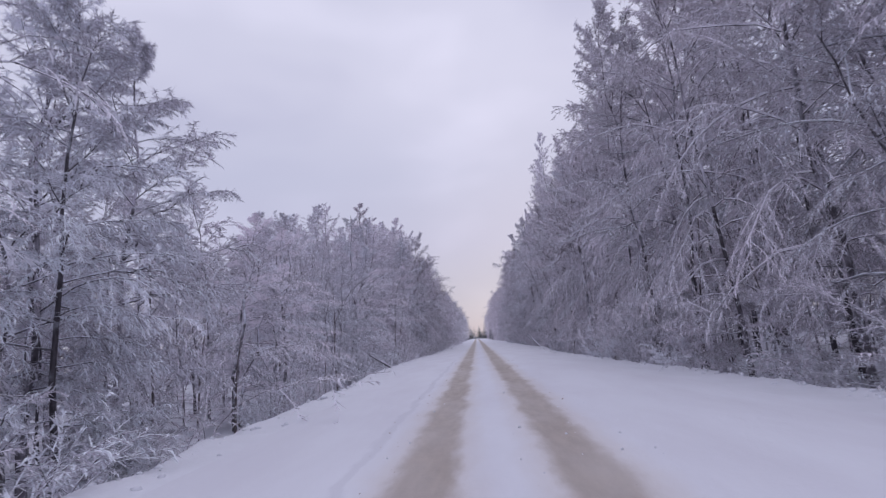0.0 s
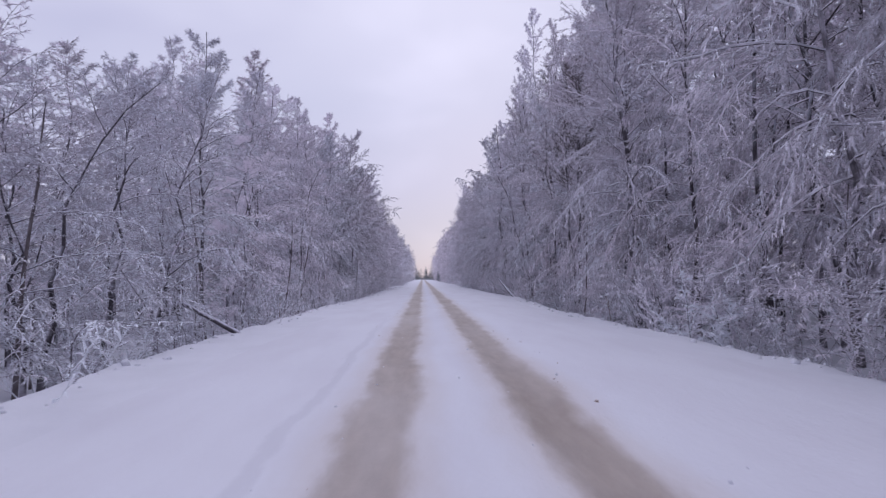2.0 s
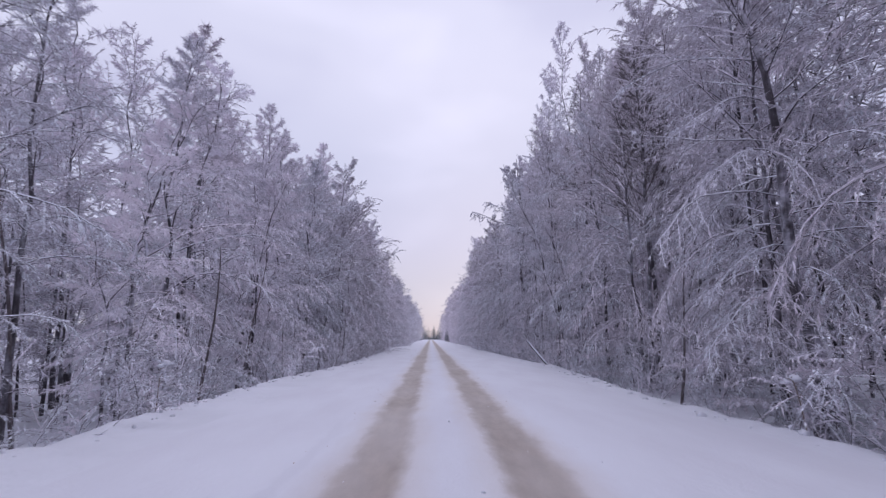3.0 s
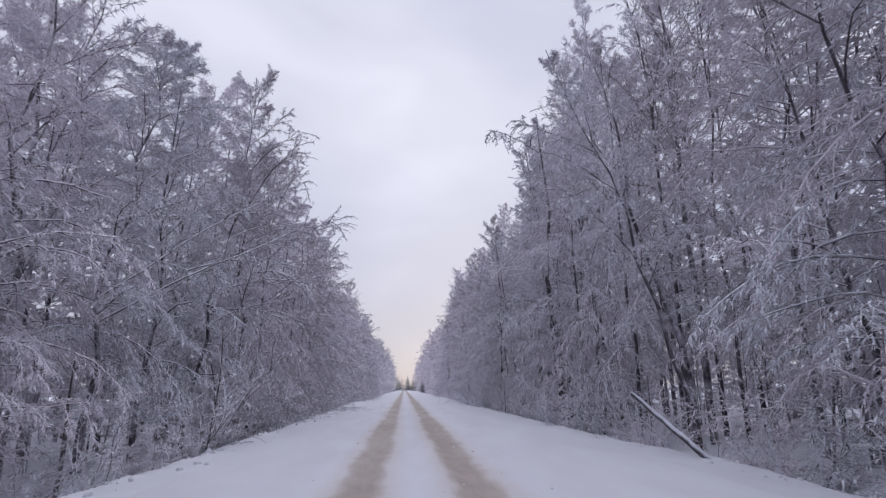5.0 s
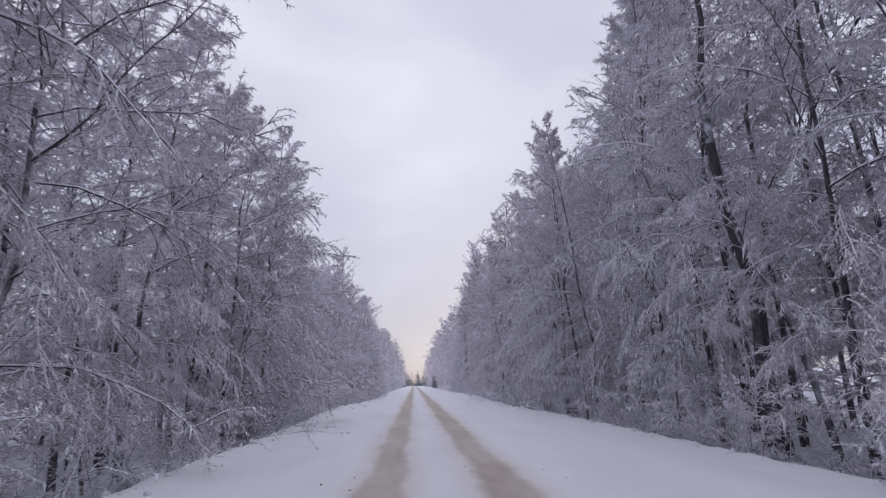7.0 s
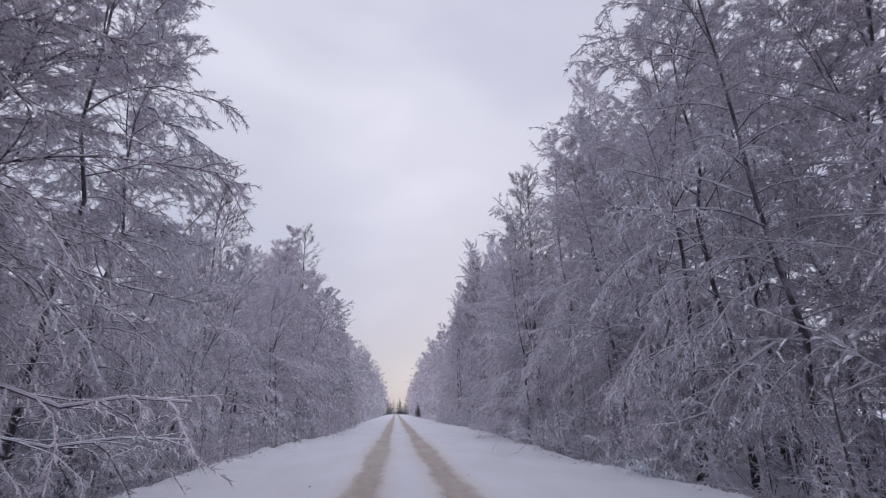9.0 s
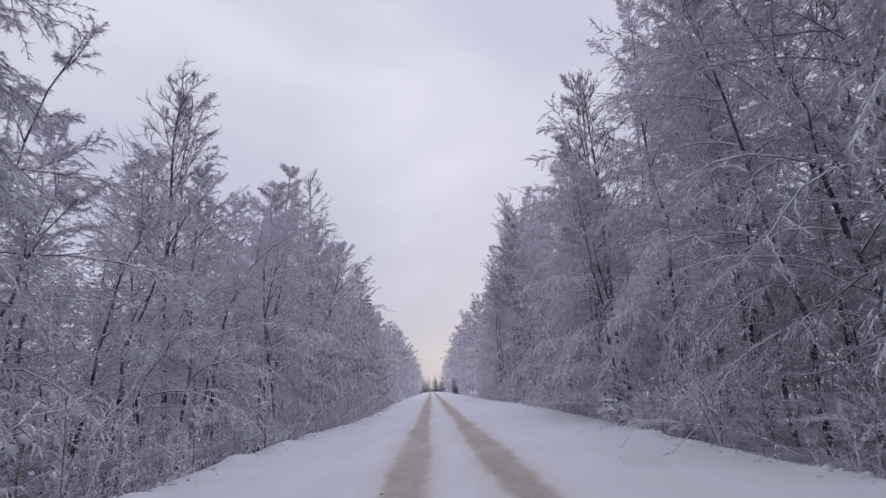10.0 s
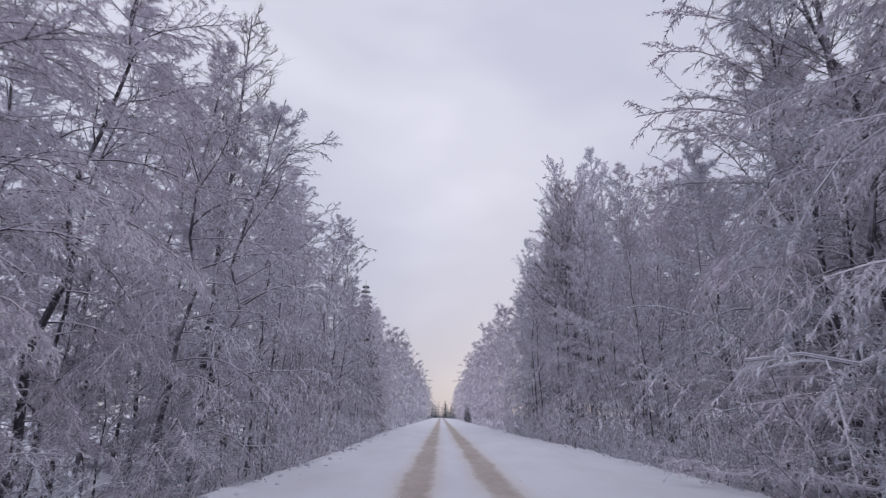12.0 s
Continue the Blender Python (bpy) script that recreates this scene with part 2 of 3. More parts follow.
def bough(rng, p, d, length, droop, n, wob=0.17):
    """A curved branch: points from p along d, sinking as it goes."""
    x, y, z = (float(k) for k in p)
    dx, dy, dz = (float(k) for k in d)
    least, step = rng.uniform(0.25, 2.0), length / n
    pts = [(x, y, z)]
    for wx, wy, wz in rng.normal(0, wob, (n, 3)).tolist():
        dx, dy, dz = dx + wx, dy + wy, dz + wz - droop / n
        k = 1 / max(math.sqrt(dx * dx + dy * dy + dz * dz), 1e-9)
        dx, dy, dz = dx * k, dy * k, dz * k
        if droop > 0 and (dz < -0.7 or (z < least and dz < 0)):
            dz = -0.7 if dz < -0.7 and z >= least else 0.05 + wz
            k = 1 / math.sqrt(dx * dx + dy * dy + dz * dz + 1e-6)
            dx, dy, dz = dx * k, dy * k, dz * k
        x, y, z = x + dx * step, y + dy * step, z + dz * step
        pts.append((x, y, z))
    return np.array(pts)


def along(pts, s):
    """Places and directions at the fractions s of a polyline."""
    s = np.clip(np.asarray(s), 0, 0.999) * (len(pts) - 1)
    i = s.astype(int)
    f = (s - i)[:, None]
    return pts[i] * (1 - f) + pts[i + 1] * f, unit(pts[i + 1] - pts[i])


def dress(g, rng, pts, count, length, rad, spread, sag, mat=1, heavy=0.1):
    """Fine twigs along a branch, feathered to both sides and shorter towards its tip; a few of them thick with snow."""
    u = rng.uniform(0.08, 1.0, count) ** 0.85
    p, t = along(pts, u)
    side = unit(cross(t, np.array([0.05, 0.03, 1.0]))) * (rng.choice([-1, 1], count) * rng.uniform(0.15, 1.0, count))[:, None]
    way = t * 0.75 + side * (spread / 0.6) + rng.normal(0, spread * 0.75, (count, 3)) + np.array([0, 0, -sag])
    size = length * rng.uniform(0.5, 1.35, count) * (1.2 - 0.55 * u)
    k = int(count * heavy) if mat else 0
    if k:
        tufts(g, p[:k], way[:k] * [1, 1, 0.7] - [0, 0, 0.1], size[:k] * 1.1, rad * rng.uniform(1.1, 1.9, k), 0.9, 2)
    spikes(g, p[k:], way[k:], size[k:], rad * rng.uniform(0.7, 1.3, count - k), mat)


def branch_set(gt, gc, rng, start, way, length, r0, cfg, s_up=0.4):
    """One limb with its side branches, laid out as an arching spray, and twigs."""
    sink = cfg["droop"] * (1.15 - 0.9 * s_up) * rng.uniform(0.7, 1.25) * (1 - 0.65 * s_up ** 3)
    pts = bough(rng, start, way, length, sink, cfg["seg"], 0.15 - 0.07 * s_up)
    tube(gc, pts, np.linspace(r0, r0 * 0.22, len(pts)), cfg["sides"], 0)
    if cfg in (NEAR, FULL):
        lain = pts[1:] + np.array([0, 0, 1.0]) * np.linspace(r0 * 0.85, r0 * 0.4, len(pts) - 1)[:, None]
        tube(gc, lain, np.linspace(r0 * 0.62, r0 * 0.35, len(pts) - 1) * rng.uniform(0.5, 1.25, len(pts) - 1), 4, 2)
    dress(gc, rng, pts, cfg["tw1"], cfg["tlen"], cfg["trad"], cfg["spread"], cfg["sag"], heavy=cfg["heavy"])
    flip = rng.choice([-1, 1])
    for i in range(cfg["sec"]):
        s = 0.16 + 0.82 * (i + rng.uniform(0, 1)) / cfg["sec"]
        p, t = along(pts, [s])
        flip = -flip
        side = unit(np.array([t[0][1], -t[0][0], 0.0])) * flip
        d = unit(t[0] * rng.uniform(0.6, 1.0) + side * rng.uniform(0.3, 0.95) + np.array([0, 0, rng.uniform(-0.25, 0.55)]))
        q = bough(rng, p[0], d, length * rng.uniform(0.26, 0.52) * (1.15 - 0.6 * s), sink * 0.9, cfg["seg2"], 0.13)
        tube(gc, q, np.linspace(max(r0 * 0.40, 0.006), max(r0 * 0.15, 0.0035), len(q)), 3, 0)
        dress(gc, rng, q, cfg["tw2"], cfg["tlen"], cfg["trad"], cfg["spread"], cfg["sag"], heavy=cfg["heavy"])


NEAR = dict(seg=6, seg2=4, sides=5, sec=15, tw1=26, tw2=26, tlen=0.165, trad=0.0088, spread=0.6, sag=0.2, droop=1.35, heavy=0.14)
FULL = dict(seg=6, seg2=4, sides=5, sec=20, tw1=40, tw2=28, tlen=0.19, trad=0.0088, spread=0.6, sag=0.25, droop=1.5, heavy=0.14)
MID = dict(seg=4, seg2=3, sides=3, sec=7, tw1=16, tw2=22, tlen=0.22, trad=0.0135, spread=0.6, sag=0.2, droop=1.0, heavy=0.12)
THICKET = dict(seg=3, seg2=2, sides=3, sec=4, tw1=12, tw2=12, tlen=0.26, trad=0.012, spread=0.65, sag=0.2, droop=0.9, heavy=0.1)
LOW = dict(seg=3, seg2=1, sides=3, sec=2, tw1=14, tw2=13, tlen=0.56, trad=0.030, spread=0.6, sag=0.15, droop=0.9, heavy=0.0)
DEEP = dict(seg=2, seg2=1, sides=3, sec=2, tw1=10, tw2=9, tlen=0.58, trad=0.072, spread=0.8, sag=0.2, droop=0.8, heavy=0.0)


def broadleaf(seed, h, spread, cfg, limbs, lean=(0, 0), low=0.06, up=0.75, stems=1, reach=(), bow=0.0, sided=0.0, peak=0.42, thick=1.0, point=1.8):
    """A frosted birch or alder: trunk in one Geo, branches and twigs in another."""
    rng = np.random.default_rng(seed)
    gt, gc = Geo(), Geo()
    for k in range(stems):
        hk = h * (1 if k == 0 else rng.uniform(0.6, 0.85))
        a = rng.uniform(0, 6.28)
        off = np.array([math.cos(a), math.sin(a), 0]) * (0 if k == 0 else 0.35)
        tilt = np.array([lean[0], lean[1]]) + (0 if k == 0 else 1) * np.array([math.cos(a), math.sin(a)]) * 0.16
        n = 9 if cfg in (NEAR, FULL, MID) else 4
        z = np.linspace(0, 1, n + 1)
        bend = rng.normal(0, 0.012 * h, (n + 1, 2)) * np.sin(z * 3.1)[:, None]
        over = np.clip((z - 0.55) / 0.45, 0, 1) ** 2 * bow * hk
        trunk = np.concatenate([np.outer(z ** 1.5, tilt * hk) + np.outer(over, tilt / max(np.linalg.norm(tilt), 0.05)) + bend, (z * hk - over * 0.75)[:, None]], 1) + off
        trunk[0, 2] = -0.7
        r0 = ((0.0056 if cfg in (NEAR, FULL) else 0.0042) * hk + 0.014) * thick
        rad = r0 * (1 - 0.93 * z ** 0.75) + 0.006
        rad[0] *= 1.35
        tube(gt, trunk, rad, 7 if cfg in (NEAR, FULL) else 4 if cfg is MID else 3, 0)
        dress(gc, rng, trunk[int(n * 0.7):], cfg["tw1"] * 2, cfg["tlen"] * 1.1, cfg["trad"] * 0.8, cfg["spread"], 0)
        cnt = int(limbs / stems + 0.5)
        for i in range(cnt):
            s = low + (0.97 - low) * ((i + rng.uniform(0, 1)) / cnt)
            p, t = along(trunk, [s])
            az = i * 2.4 + rng.normal(0, 0.4) + k
            size = spread * max(0.15, 1 - (abs(s - peak) / (1.04 - peak if s > peak else 0.13 + peak)) ** (point if s > peak else 1.8)) * rng.uniform(0.7, 1.25)
            size *= 1 + sided * math.cos(az)
            rise = up * rng.uniform(0.6, 1.3) * (0.5 + 0.7 * s + 1.3 * s * s)
            d = unit(np.array([math.cos(az), math.sin(az), rise]))
            branch_set(gt, gc, rng, p[0], d, max(size, 0.5), 0.0048 * size + 0.0065, cfg, s)
        if k == 0:
            for tip, s0 in reach:
                p, t = along(trunk, [s0])
                tip = np.array(tip, float)
                d = tip - p[0]
                L = float(np.linalg.norm(d))
                way = unit(d / L + np.array([0, 0, 0.12]))
                pts = np.array([p[0] * (1 - u) ** 2 + (p[0] + way * L * 0.55) * 2 * u * (1 - u) + tip * u * u for u in np.linspace(0, 1, 9)])
                pts[1:-1] += rng.normal(0, 0.05, (7, 3))
                tube(gc, pts, np.linspace(0.032, 0.007, 9), 5, 0)
                dress(gc, rng, pts, 110, 0.18, 0.009, 0.6, 0.2)
                for s in rng.uniform(0.2, 1.0, 26):
                    q0, t0 = along(pts, [s])
                    d2 = unit(t0[0] * 0.8 + rng.normal(0, 0.45, 3))
                    q = bough(rng, q0[0], d2, rng.uniform(0.4, 1.0), 1.3, 4)
                    tube(gc, q, np.linspace(0.014, 0.005, 5), 3, 0)
                    dress(gc, rng, q, 30, 0.16, 0.009, 0.6, 0.2)
    return gt, gc


def bare_birch(seed, h, cfg=NEAR):
    """A tall birch with fine upright twigs and little rime."""
    rng = np.random.default_rng(seed)
    gt, gc = Geo(), Geo()
    z = np.linspace(0, 1, 12)
    trunk = np.concatenate([np.cumsum(rng.normal(0, 0.05, (12, 2)), 0), (z * h)[:, None]], 1)
    trunk[0, 2] = -0.7
    tube(gt, trunk, 0.0065 * h * (1 - 0.95 * z) + 0.012, 7, 0)
    for i in range(46):
        s = 0.42 + 0.56 * (i + rng.uniform(0, 1)) / 46
        p, t = along(trunk, [s])
        az = i * 2.4 + rng.normal(0, 0.4)
        L = (0.29 * h * (1 - s) + 0.75) * rng.uniform(0.75, 1.2)
        pts = bough(rng, p[0], unit(np.array([math.cos(az), math.sin(az), 0.95])), L, -0.25, 6, 0.09)
        tube(gc, pts, np.linspace(0.015, 0.005, 7), 3, 0)
        for s2 in rng.uniform(0.2, 0.98, 9):
            q0, t0 = along(pts, [s2])
            d = unit(t0[0] + rng.normal(0, 0.42, 3))
            q = bough(rng, q0[0], d, L * 0.34 * rng.uniform(0.6, 1.2), -0.1, 3, 0.12)
            tube(gc, q, np.linspace(0.0085, 0.004, 4), 3, 0)
            dress(gc, rng, q, 6, 0.34, 0.0056, 0.35, -0.1, 0)
    return gt, gc


def spruce(seed, h, whorls=22, dens=9, wide=0.165):
    rng = np.random.default_rng(seed)
    gt, gc = Geo(), Geo()
    z = np.linspace(0, 1, 7)
    trunk = np.stack([0 * z, 0 * z, z * h], 1)
    trunk[0, 2] = -0.7
    tube(gt, trunk, 0.011 * h * (1 - 0.95 * z) + 0.01, 6, 0)
    for k in range(whorls):
        s = 0.06 + 0.93 * k / whorls
        R = wide * h * (1 - s) ** 0.9 + 0.1
        for i in range(dens):
            az = i * 6.283 / dens + k * 0.7 + rng.normal(0, 0.15)
            L = R * rng.uniform(0.75, 1.15)
            pts = bough(rng, (0, 0, s * h), unit(np.array([math.cos(az), math.sin(az), 0.12])), L, 0.75, 4, 0.05)
            tube(gc, pts, np.linspace(0.025, 0.01, 5), 3, 0)
            cnt = int(16 + 24 * L / (0.2 * h))
            p, t = along(pts, rng.uniform(0.1, 1, cnt))
            side = cross(t, [0, 0, 1.0]) * rng.choice([-1, 1], cnt)[:, None]
            spikes(gc, p, t * 0.8 + side * 0.9 + rng.normal(0, 0.2, (cnt, 3)) - [0, 0, 0.35], 0.14 * R + 0.22 * rng.uniform(0.6, 1.3, cnt), np.full(cnt, 0.05), 0)
    return gt, gc


def shrub(seed, h, stems=9, arch=0.9, tw=34, rad=0.012):
    """A rimed thicket of saplings, some bowed over by snow."""
    rng = np.random.default_rng(seed)
    gt, gc = Geo(), Geo()
    for i in range(stems):
        az = rng.uniform(0, 6.28)
        d = unit(np.array([math.cos(az) * rng.uniform(0.1, 0.7), math.sin(az) * rng.uniform(0.1, 0.7), 1.0]))
        L = h * rng.uniform(0.55, 1.15)
        pts = bough(rng, (rng.normal(0, 0.3), rng.normal(0, 0.3), -0.4), d, L, arch * rng.uniform(0.1, 1.0), 7, 0.12)
        tube(gt, pts, np.linspace(0.013, 0.004, 8), 4, 0)
        dress(gc, rng, pts, tw, 0.22, rad, 0.7, 0.15)
        for s in rng.uniform(0.15, 0.95, 8):
            p, t = along(pts, [s])
            q = bough(rng, p[0], unit(t[0] + rng.normal(0, 0.6, 3)), L * 0.3 * rng.uniform(0.5, 1.2), 0.7, 3, 0.12)
            tube(gc, q, np.linspace(0.008, 0.004, 4), 3, 0)
            dress(gc, rng, q, 13, 0.19, rad, 0.7, 0.2)
    return gt, gc


def part(name, me, parent, label=""):
    ob = new(name, me)
    ob.parent = parent
    if label:
        tagged(ob, label=label)
    return ob


def plant(name, gt, gc, trunk_mats, crown_mats, label, category, group):
    """A plant as an Empty at its foot, with trunk and crown below it."""
    base = tagged(new(name), label, category, group)
    base.empty_display_size = 0.3
    part("trunk", gt.mesh("trunk", trunk_mats), base)
    part("crown", gc.mesh("crown", crown_mats), base)
    return base


def stand(x, y, z, turn=0.0, size=1.0, tall=1.0):
    return Matrix.Translation((x, y, z)) @ Matrix.Rotation(turn, 4, "Z") @ Matrix.Diagonal((size, size, size * tall, 1))


class Nursery:
    """Kinds of plant with the places where each one stands."""

    def __init__(self):
        self.kinds = []

    def kind(self, ob):
        self.kinds.append((ob, []))
        return len(self.kinds) - 1

    def put(self, k, m):
        self.kinds[k][1].append(m)

    def grow(self):
        for ob, places in self.kinds:
            for m in places[:-1]:
                copy_thing(ob, m)
            if places:
                ob.matrix_basis = places[-1]
            else:
                for piece in list(ob.children) + [ob]:
                    bpy.data.objects.remove(piece, do_unlink=True)


# ---- ground ----
# the plough ridges wander along the road: y, x
RIDGE_L = [(-60, -3.8), (12, -3.82), (20, -4.0), (28, -4.6), (34, -4.35), (44, -4.4), (52, -3.75), (60, -3.7), (72, -3.8), (80, -4.0), (88, -4.5), (96, -4.45), (101, -4.1), (106, -3.5), (113, -3.35), (122, -3.5), (138, -4.0), (460, -4.1)]
RIDGE_R = [(-60, 6.4), (12, 6.3), (17, 6.15), (23, 5.75), (33, 5.4), (41, 5.3), (50, 5.9), (54, 6.2), (58, 5.85), (66, 5.7), (82, 5.8), (87, 5.35), (92, 5.4), (99, 5.65), (107, 6.0), (115, 6.25), (124, 6.3), (145, 5.7), (460, 5.7)]


KNOTS = {-1: np.array(RIDGE_L, float), 1: np.array(RIDGE_R, float)}


def bank(sgn, y):
    knots = KNOTS[sgn]
    return float(np.interp(y, knots[:, 0], knots[:, 1]))



def ground_height(x, y):
    """Height of the snow: crowned road with two ruts, lumpy plough ridges, a ditch and the forest floor."""
    nz = lambda s, a, b=0.0: noise.noise(Vector((x * s + 3.7, y * s + b, b)))
    z = 0.0
    for r in (RUT_L, RUT_R):
        z -= 0.035 * math.exp(-((x - r - 0.1 * nz(0.0, 0)) / 0.2) ** 2)
    z += 0.02 * noise.noise(Vector((x * 0.9, y * 0.5, 1.0))) * min(1, abs(x - 0.37) / 2)
    for sgn, top in ((-1, 0.02), (1, -0.20)):
        edge = bank(sgn, y)
        wig = 0.07 * noise.noise(Vector((y * 0.23, sgn * 5.0, 0.0))) + 0.10 * noise.noise(Vector((y * 1.1, sgn * 9.0, 0.0)))
        d = (x - edge) * sgn + wig
        lump = 0.10 * noise.noise(Vector((y * 0.8, x * 0.5, sgn))) + 0.06 * noise.noise(Vector((y * 2.7, x * 2.0, sgn * 3.0)))
        slope = top * min(1, max(0, (d + 3.0) / 3.0)) ** 1.5
        ridge = (0.03 + lump) * math.exp(-(d / 0.35) ** 2)
        if d > 0:
            k = min(1, d / 1.7)
            slope = top - (0.75 + top) * k * k * (3 - 2 * k)
            slope += 0.12 * noise.noise(Vector((x * 0.6, y * 0.6, 4.0))) * k
        if d > -3.0:
            z = z * max(0, min(1, -d / 0.5)) + slope + ridge
    return z


def strip(xs, ys):
    v = np.array([(x, y, ground_height(x, y)) for y in ys for x in xs])
    w, h = len(xs), len(ys)
    i, j = np.meshgrid(np.arange(h - 1), np.arange(w - 1), indexing="ij")
    a = (i * w + j).ravel()
    f = np.concatenate([np.stack([a, a + 1, a + w + 1], 1), np.stack([a, a + w + 1, a + w], 1)])
    return v, f


Y_LINES = np.concatenate([[-900, -400, -200], np.arange(-60, 0, 6), np.arange(0, 60, 0.35), np.arange(60, 130, 0.45), np.arange(130, 200, 1.0),
                          np.arange(200, 400, 4), [400, 440, 500, 600, 800, 1200, 2000, 3500]])
X_ROAD = np.concatenate([np.arange(-3.2, -0.8, 0.2), np.arange(-0.8, 1.55, 0.06), np.arange(1.6, 4.81, 0.2)])
X_LEFT = np.concatenate([[-3000, -1000, -300, -90, -40, -25, -18, -14, -11, -9], np.arange(-8, -3.3, 0.16), [X_ROAD[0]]])
X_RIGHT = np.concatenate([[X_ROAD[-1]], np.arange(4.95, 9.6, 0.16), [10.5, 12, 15, 19, 26, 40, 90, 300, 1000, 3000]])
v, f = strip(X_ROAD, Y_LINES)
tagged(new("road", mesh_of("road", v, f, np.zeros(len(f)), [M_ROAD], True)), "snow-packed forest road with two brown slushy wheel ruts", "road", kind="structure")
for name, xs in (("ground_west", X_LEFT), ("ground_east", X_RIGHT)):
    v, f = strip(xs, Y_LINES)
    tagged(new(name, mesh_of(name, v, f, np.zeros(len(f)), [M_SNOW], True)), "deep untouched snow on the verge and forest floor", "ground", kind="structure")


def floor_z(x, y):
    return ground_height(x, y)


# lumps of snow thrown up on the ridges
def clods(sgn, seed):
    rng = np.random.default_rng(seed)
    g = Geo()
    bm = bmesh.new()
    bmesh.ops.create_icosphere(bm, subdivisions=1, radius=1.0)
    bv = np.array([p.co for p in bm.verts])
    bf = np.array([[p.index for p in q.verts] for q in bm.faces])
    bm.free()
    for _ in range(520):
        y = rng.uniform(2, 150)
        x = bank(sgn, y) + sgn * rng.normal(-0.05, 0.22)
        r = 0.02 + 0.055 * rng.random() ** 2.5
        k = bv * (1 + rng.normal(0, 0.16, (len(bv), 1))) * r * rng.uniform(0.7, 1.4, 3)
        g.add(k + [x, y, floor_z(x, y) - r * 0.1], bf)
    return tagged(new("snow_clods", mesh_of("snow_clods", *g.arrays(), [M_SNOW], True)), "loose lumps of ploughed snow along the road edge", "snow", kind="stuff")


def crumbs(name, count, mat, label, seed, near_to):
    rng = np.random.default_rng(seed)
    g = Geo()
    bm = bmesh.new()
    bmesh.ops.create_icosphere(bm, subdivisions=1, radius=1.0)
    bv = np.array([p.co for p in bm.verts])
    bf = np.array([[p.index for p in q.verts] for q in bm.faces])
    bm.free()
    for _ in range(count):
        y = 6 + 105 * rng.random() ** 1.3
        x = near_to[rng.integers(len(near_to))] + rng.normal(0, 0.16)
        r = 0.005 + 0.014 * rng.random() ** 4
        g.add(bv * (1 + rng.normal(0, 0.2, (len(bv), 1))) * r * rng.uniform(0.7, 1.4, 3) + [x, y, floor_z(x, y) + r * 0.3], bf)
    return tagged(new(name, mesh_of(name, *g.arrays(), [mat], True)), label, "snow", kind="stuff")


M_SLUSH = frosted("brown_slush_lump", (0.20, 0.15, 0.12), (0.62, 0.58, 0.56), -0.2, 1.2, 1.0, 12.0)
crumbs("snow_crumbs", 600, M_SNOW, "crumbs of white snow kicked out of the ruts", 13, (RUT_L - 0.45, RUT_R - 0.42, RUT_R + 0.45, RUT_R + 0.8))
crumbs("slush_crumbs", 220, M_SLUSH, "brown crumbs of slush beside the wheel ruts", 14, (RUT_L - 0.42, RUT_R + 0.42, RUT_L - 0.75))
clods(-1, 11)
clods(1, 12)

# ---- the trees ----
TREE = [M_TRUNK]
CROWN = [M_LIMB, M_TWIG, M_RIME]
nursery = Nursery()
LBL = ("birch bowed and furred with white hoarfrost beside the road", "tree", "roadside trees")
near_kinds = []
for i in range(7):
    gt, gc = broadleaf(100 + i, 10.0, 2.4, NEAR, 46, lean=((0.08, 0.15, 0.20, 0.04, 0.17, 0.10, 0.22, 0.06)[i], 0.05 * math.sin(i * 2.2)), low=0.05 + 0.02 * (i % 3), peak=(0.34, 0.40, 0.30)[i % 3], up=(0.5, 0.65, 0.8)[i % 3], stems=1 + (i % 3 == 1) + (i == 6), bow=(0, 0.05, 0, 0, 0.16, 0, 0.1, 0)[i], sided=0.38, point=(1.8, 1.5, 2.2, 1.4)[i % 4])
    near_kinds.append(nursery.kind(plant("birch_tree", gt, gc, TREE, CROWN, *LBL)))
east_kinds = []
for i in range(4):
    gt, gc = broadleaf(160 + i, 10.0, 2.5, NEAR, 46, lean=((0.10, 0.04, 0.16, 0.07, 0.12)[i], 0.04 * math.sin(i * 2.7)), low=0.05, peak=0.36, up=(0.55, 0.7, 0.5)[i % 3], stems=1 + (i == 3), sided=0.36, point=(1.8, 2.2)[i % 2])
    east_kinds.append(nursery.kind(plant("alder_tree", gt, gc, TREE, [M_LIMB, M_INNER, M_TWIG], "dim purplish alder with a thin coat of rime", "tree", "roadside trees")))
white_kinds = []
for i in range(3):
    gt, gc = broadleaf(130 + i, 10.0, 2.4, NEAR, 42, lean=((0.12, 0.05, 0.16)[i], 0.05), low=0.05, up=0.55, stems=1 + i % 2, sided=0.35)
    white_kinds.append(nursery.kind(plant("birch_tree", gt, gc, TREE, [M_LIMB, M_RIME, M_RIME], "young birch thickly crusted with bright white rime", "tree", "roadside trees")))
mid_kinds = []
for i in range(6):
    gt, gc = broadleaf(200 + i, 12.0, 2.8, MID, 34, lean=(0.05 * math.cos(i * 2.0), 0.05 * math.sin(i * 2.0)), low=0.16, up=1.0, peak=(0.48, 0.36)[i % 2], point=(2.0, 1.5)[i % 2])
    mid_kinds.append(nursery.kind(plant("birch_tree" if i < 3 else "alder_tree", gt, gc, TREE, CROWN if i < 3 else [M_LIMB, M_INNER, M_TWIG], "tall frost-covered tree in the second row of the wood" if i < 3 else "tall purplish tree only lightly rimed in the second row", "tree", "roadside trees")))
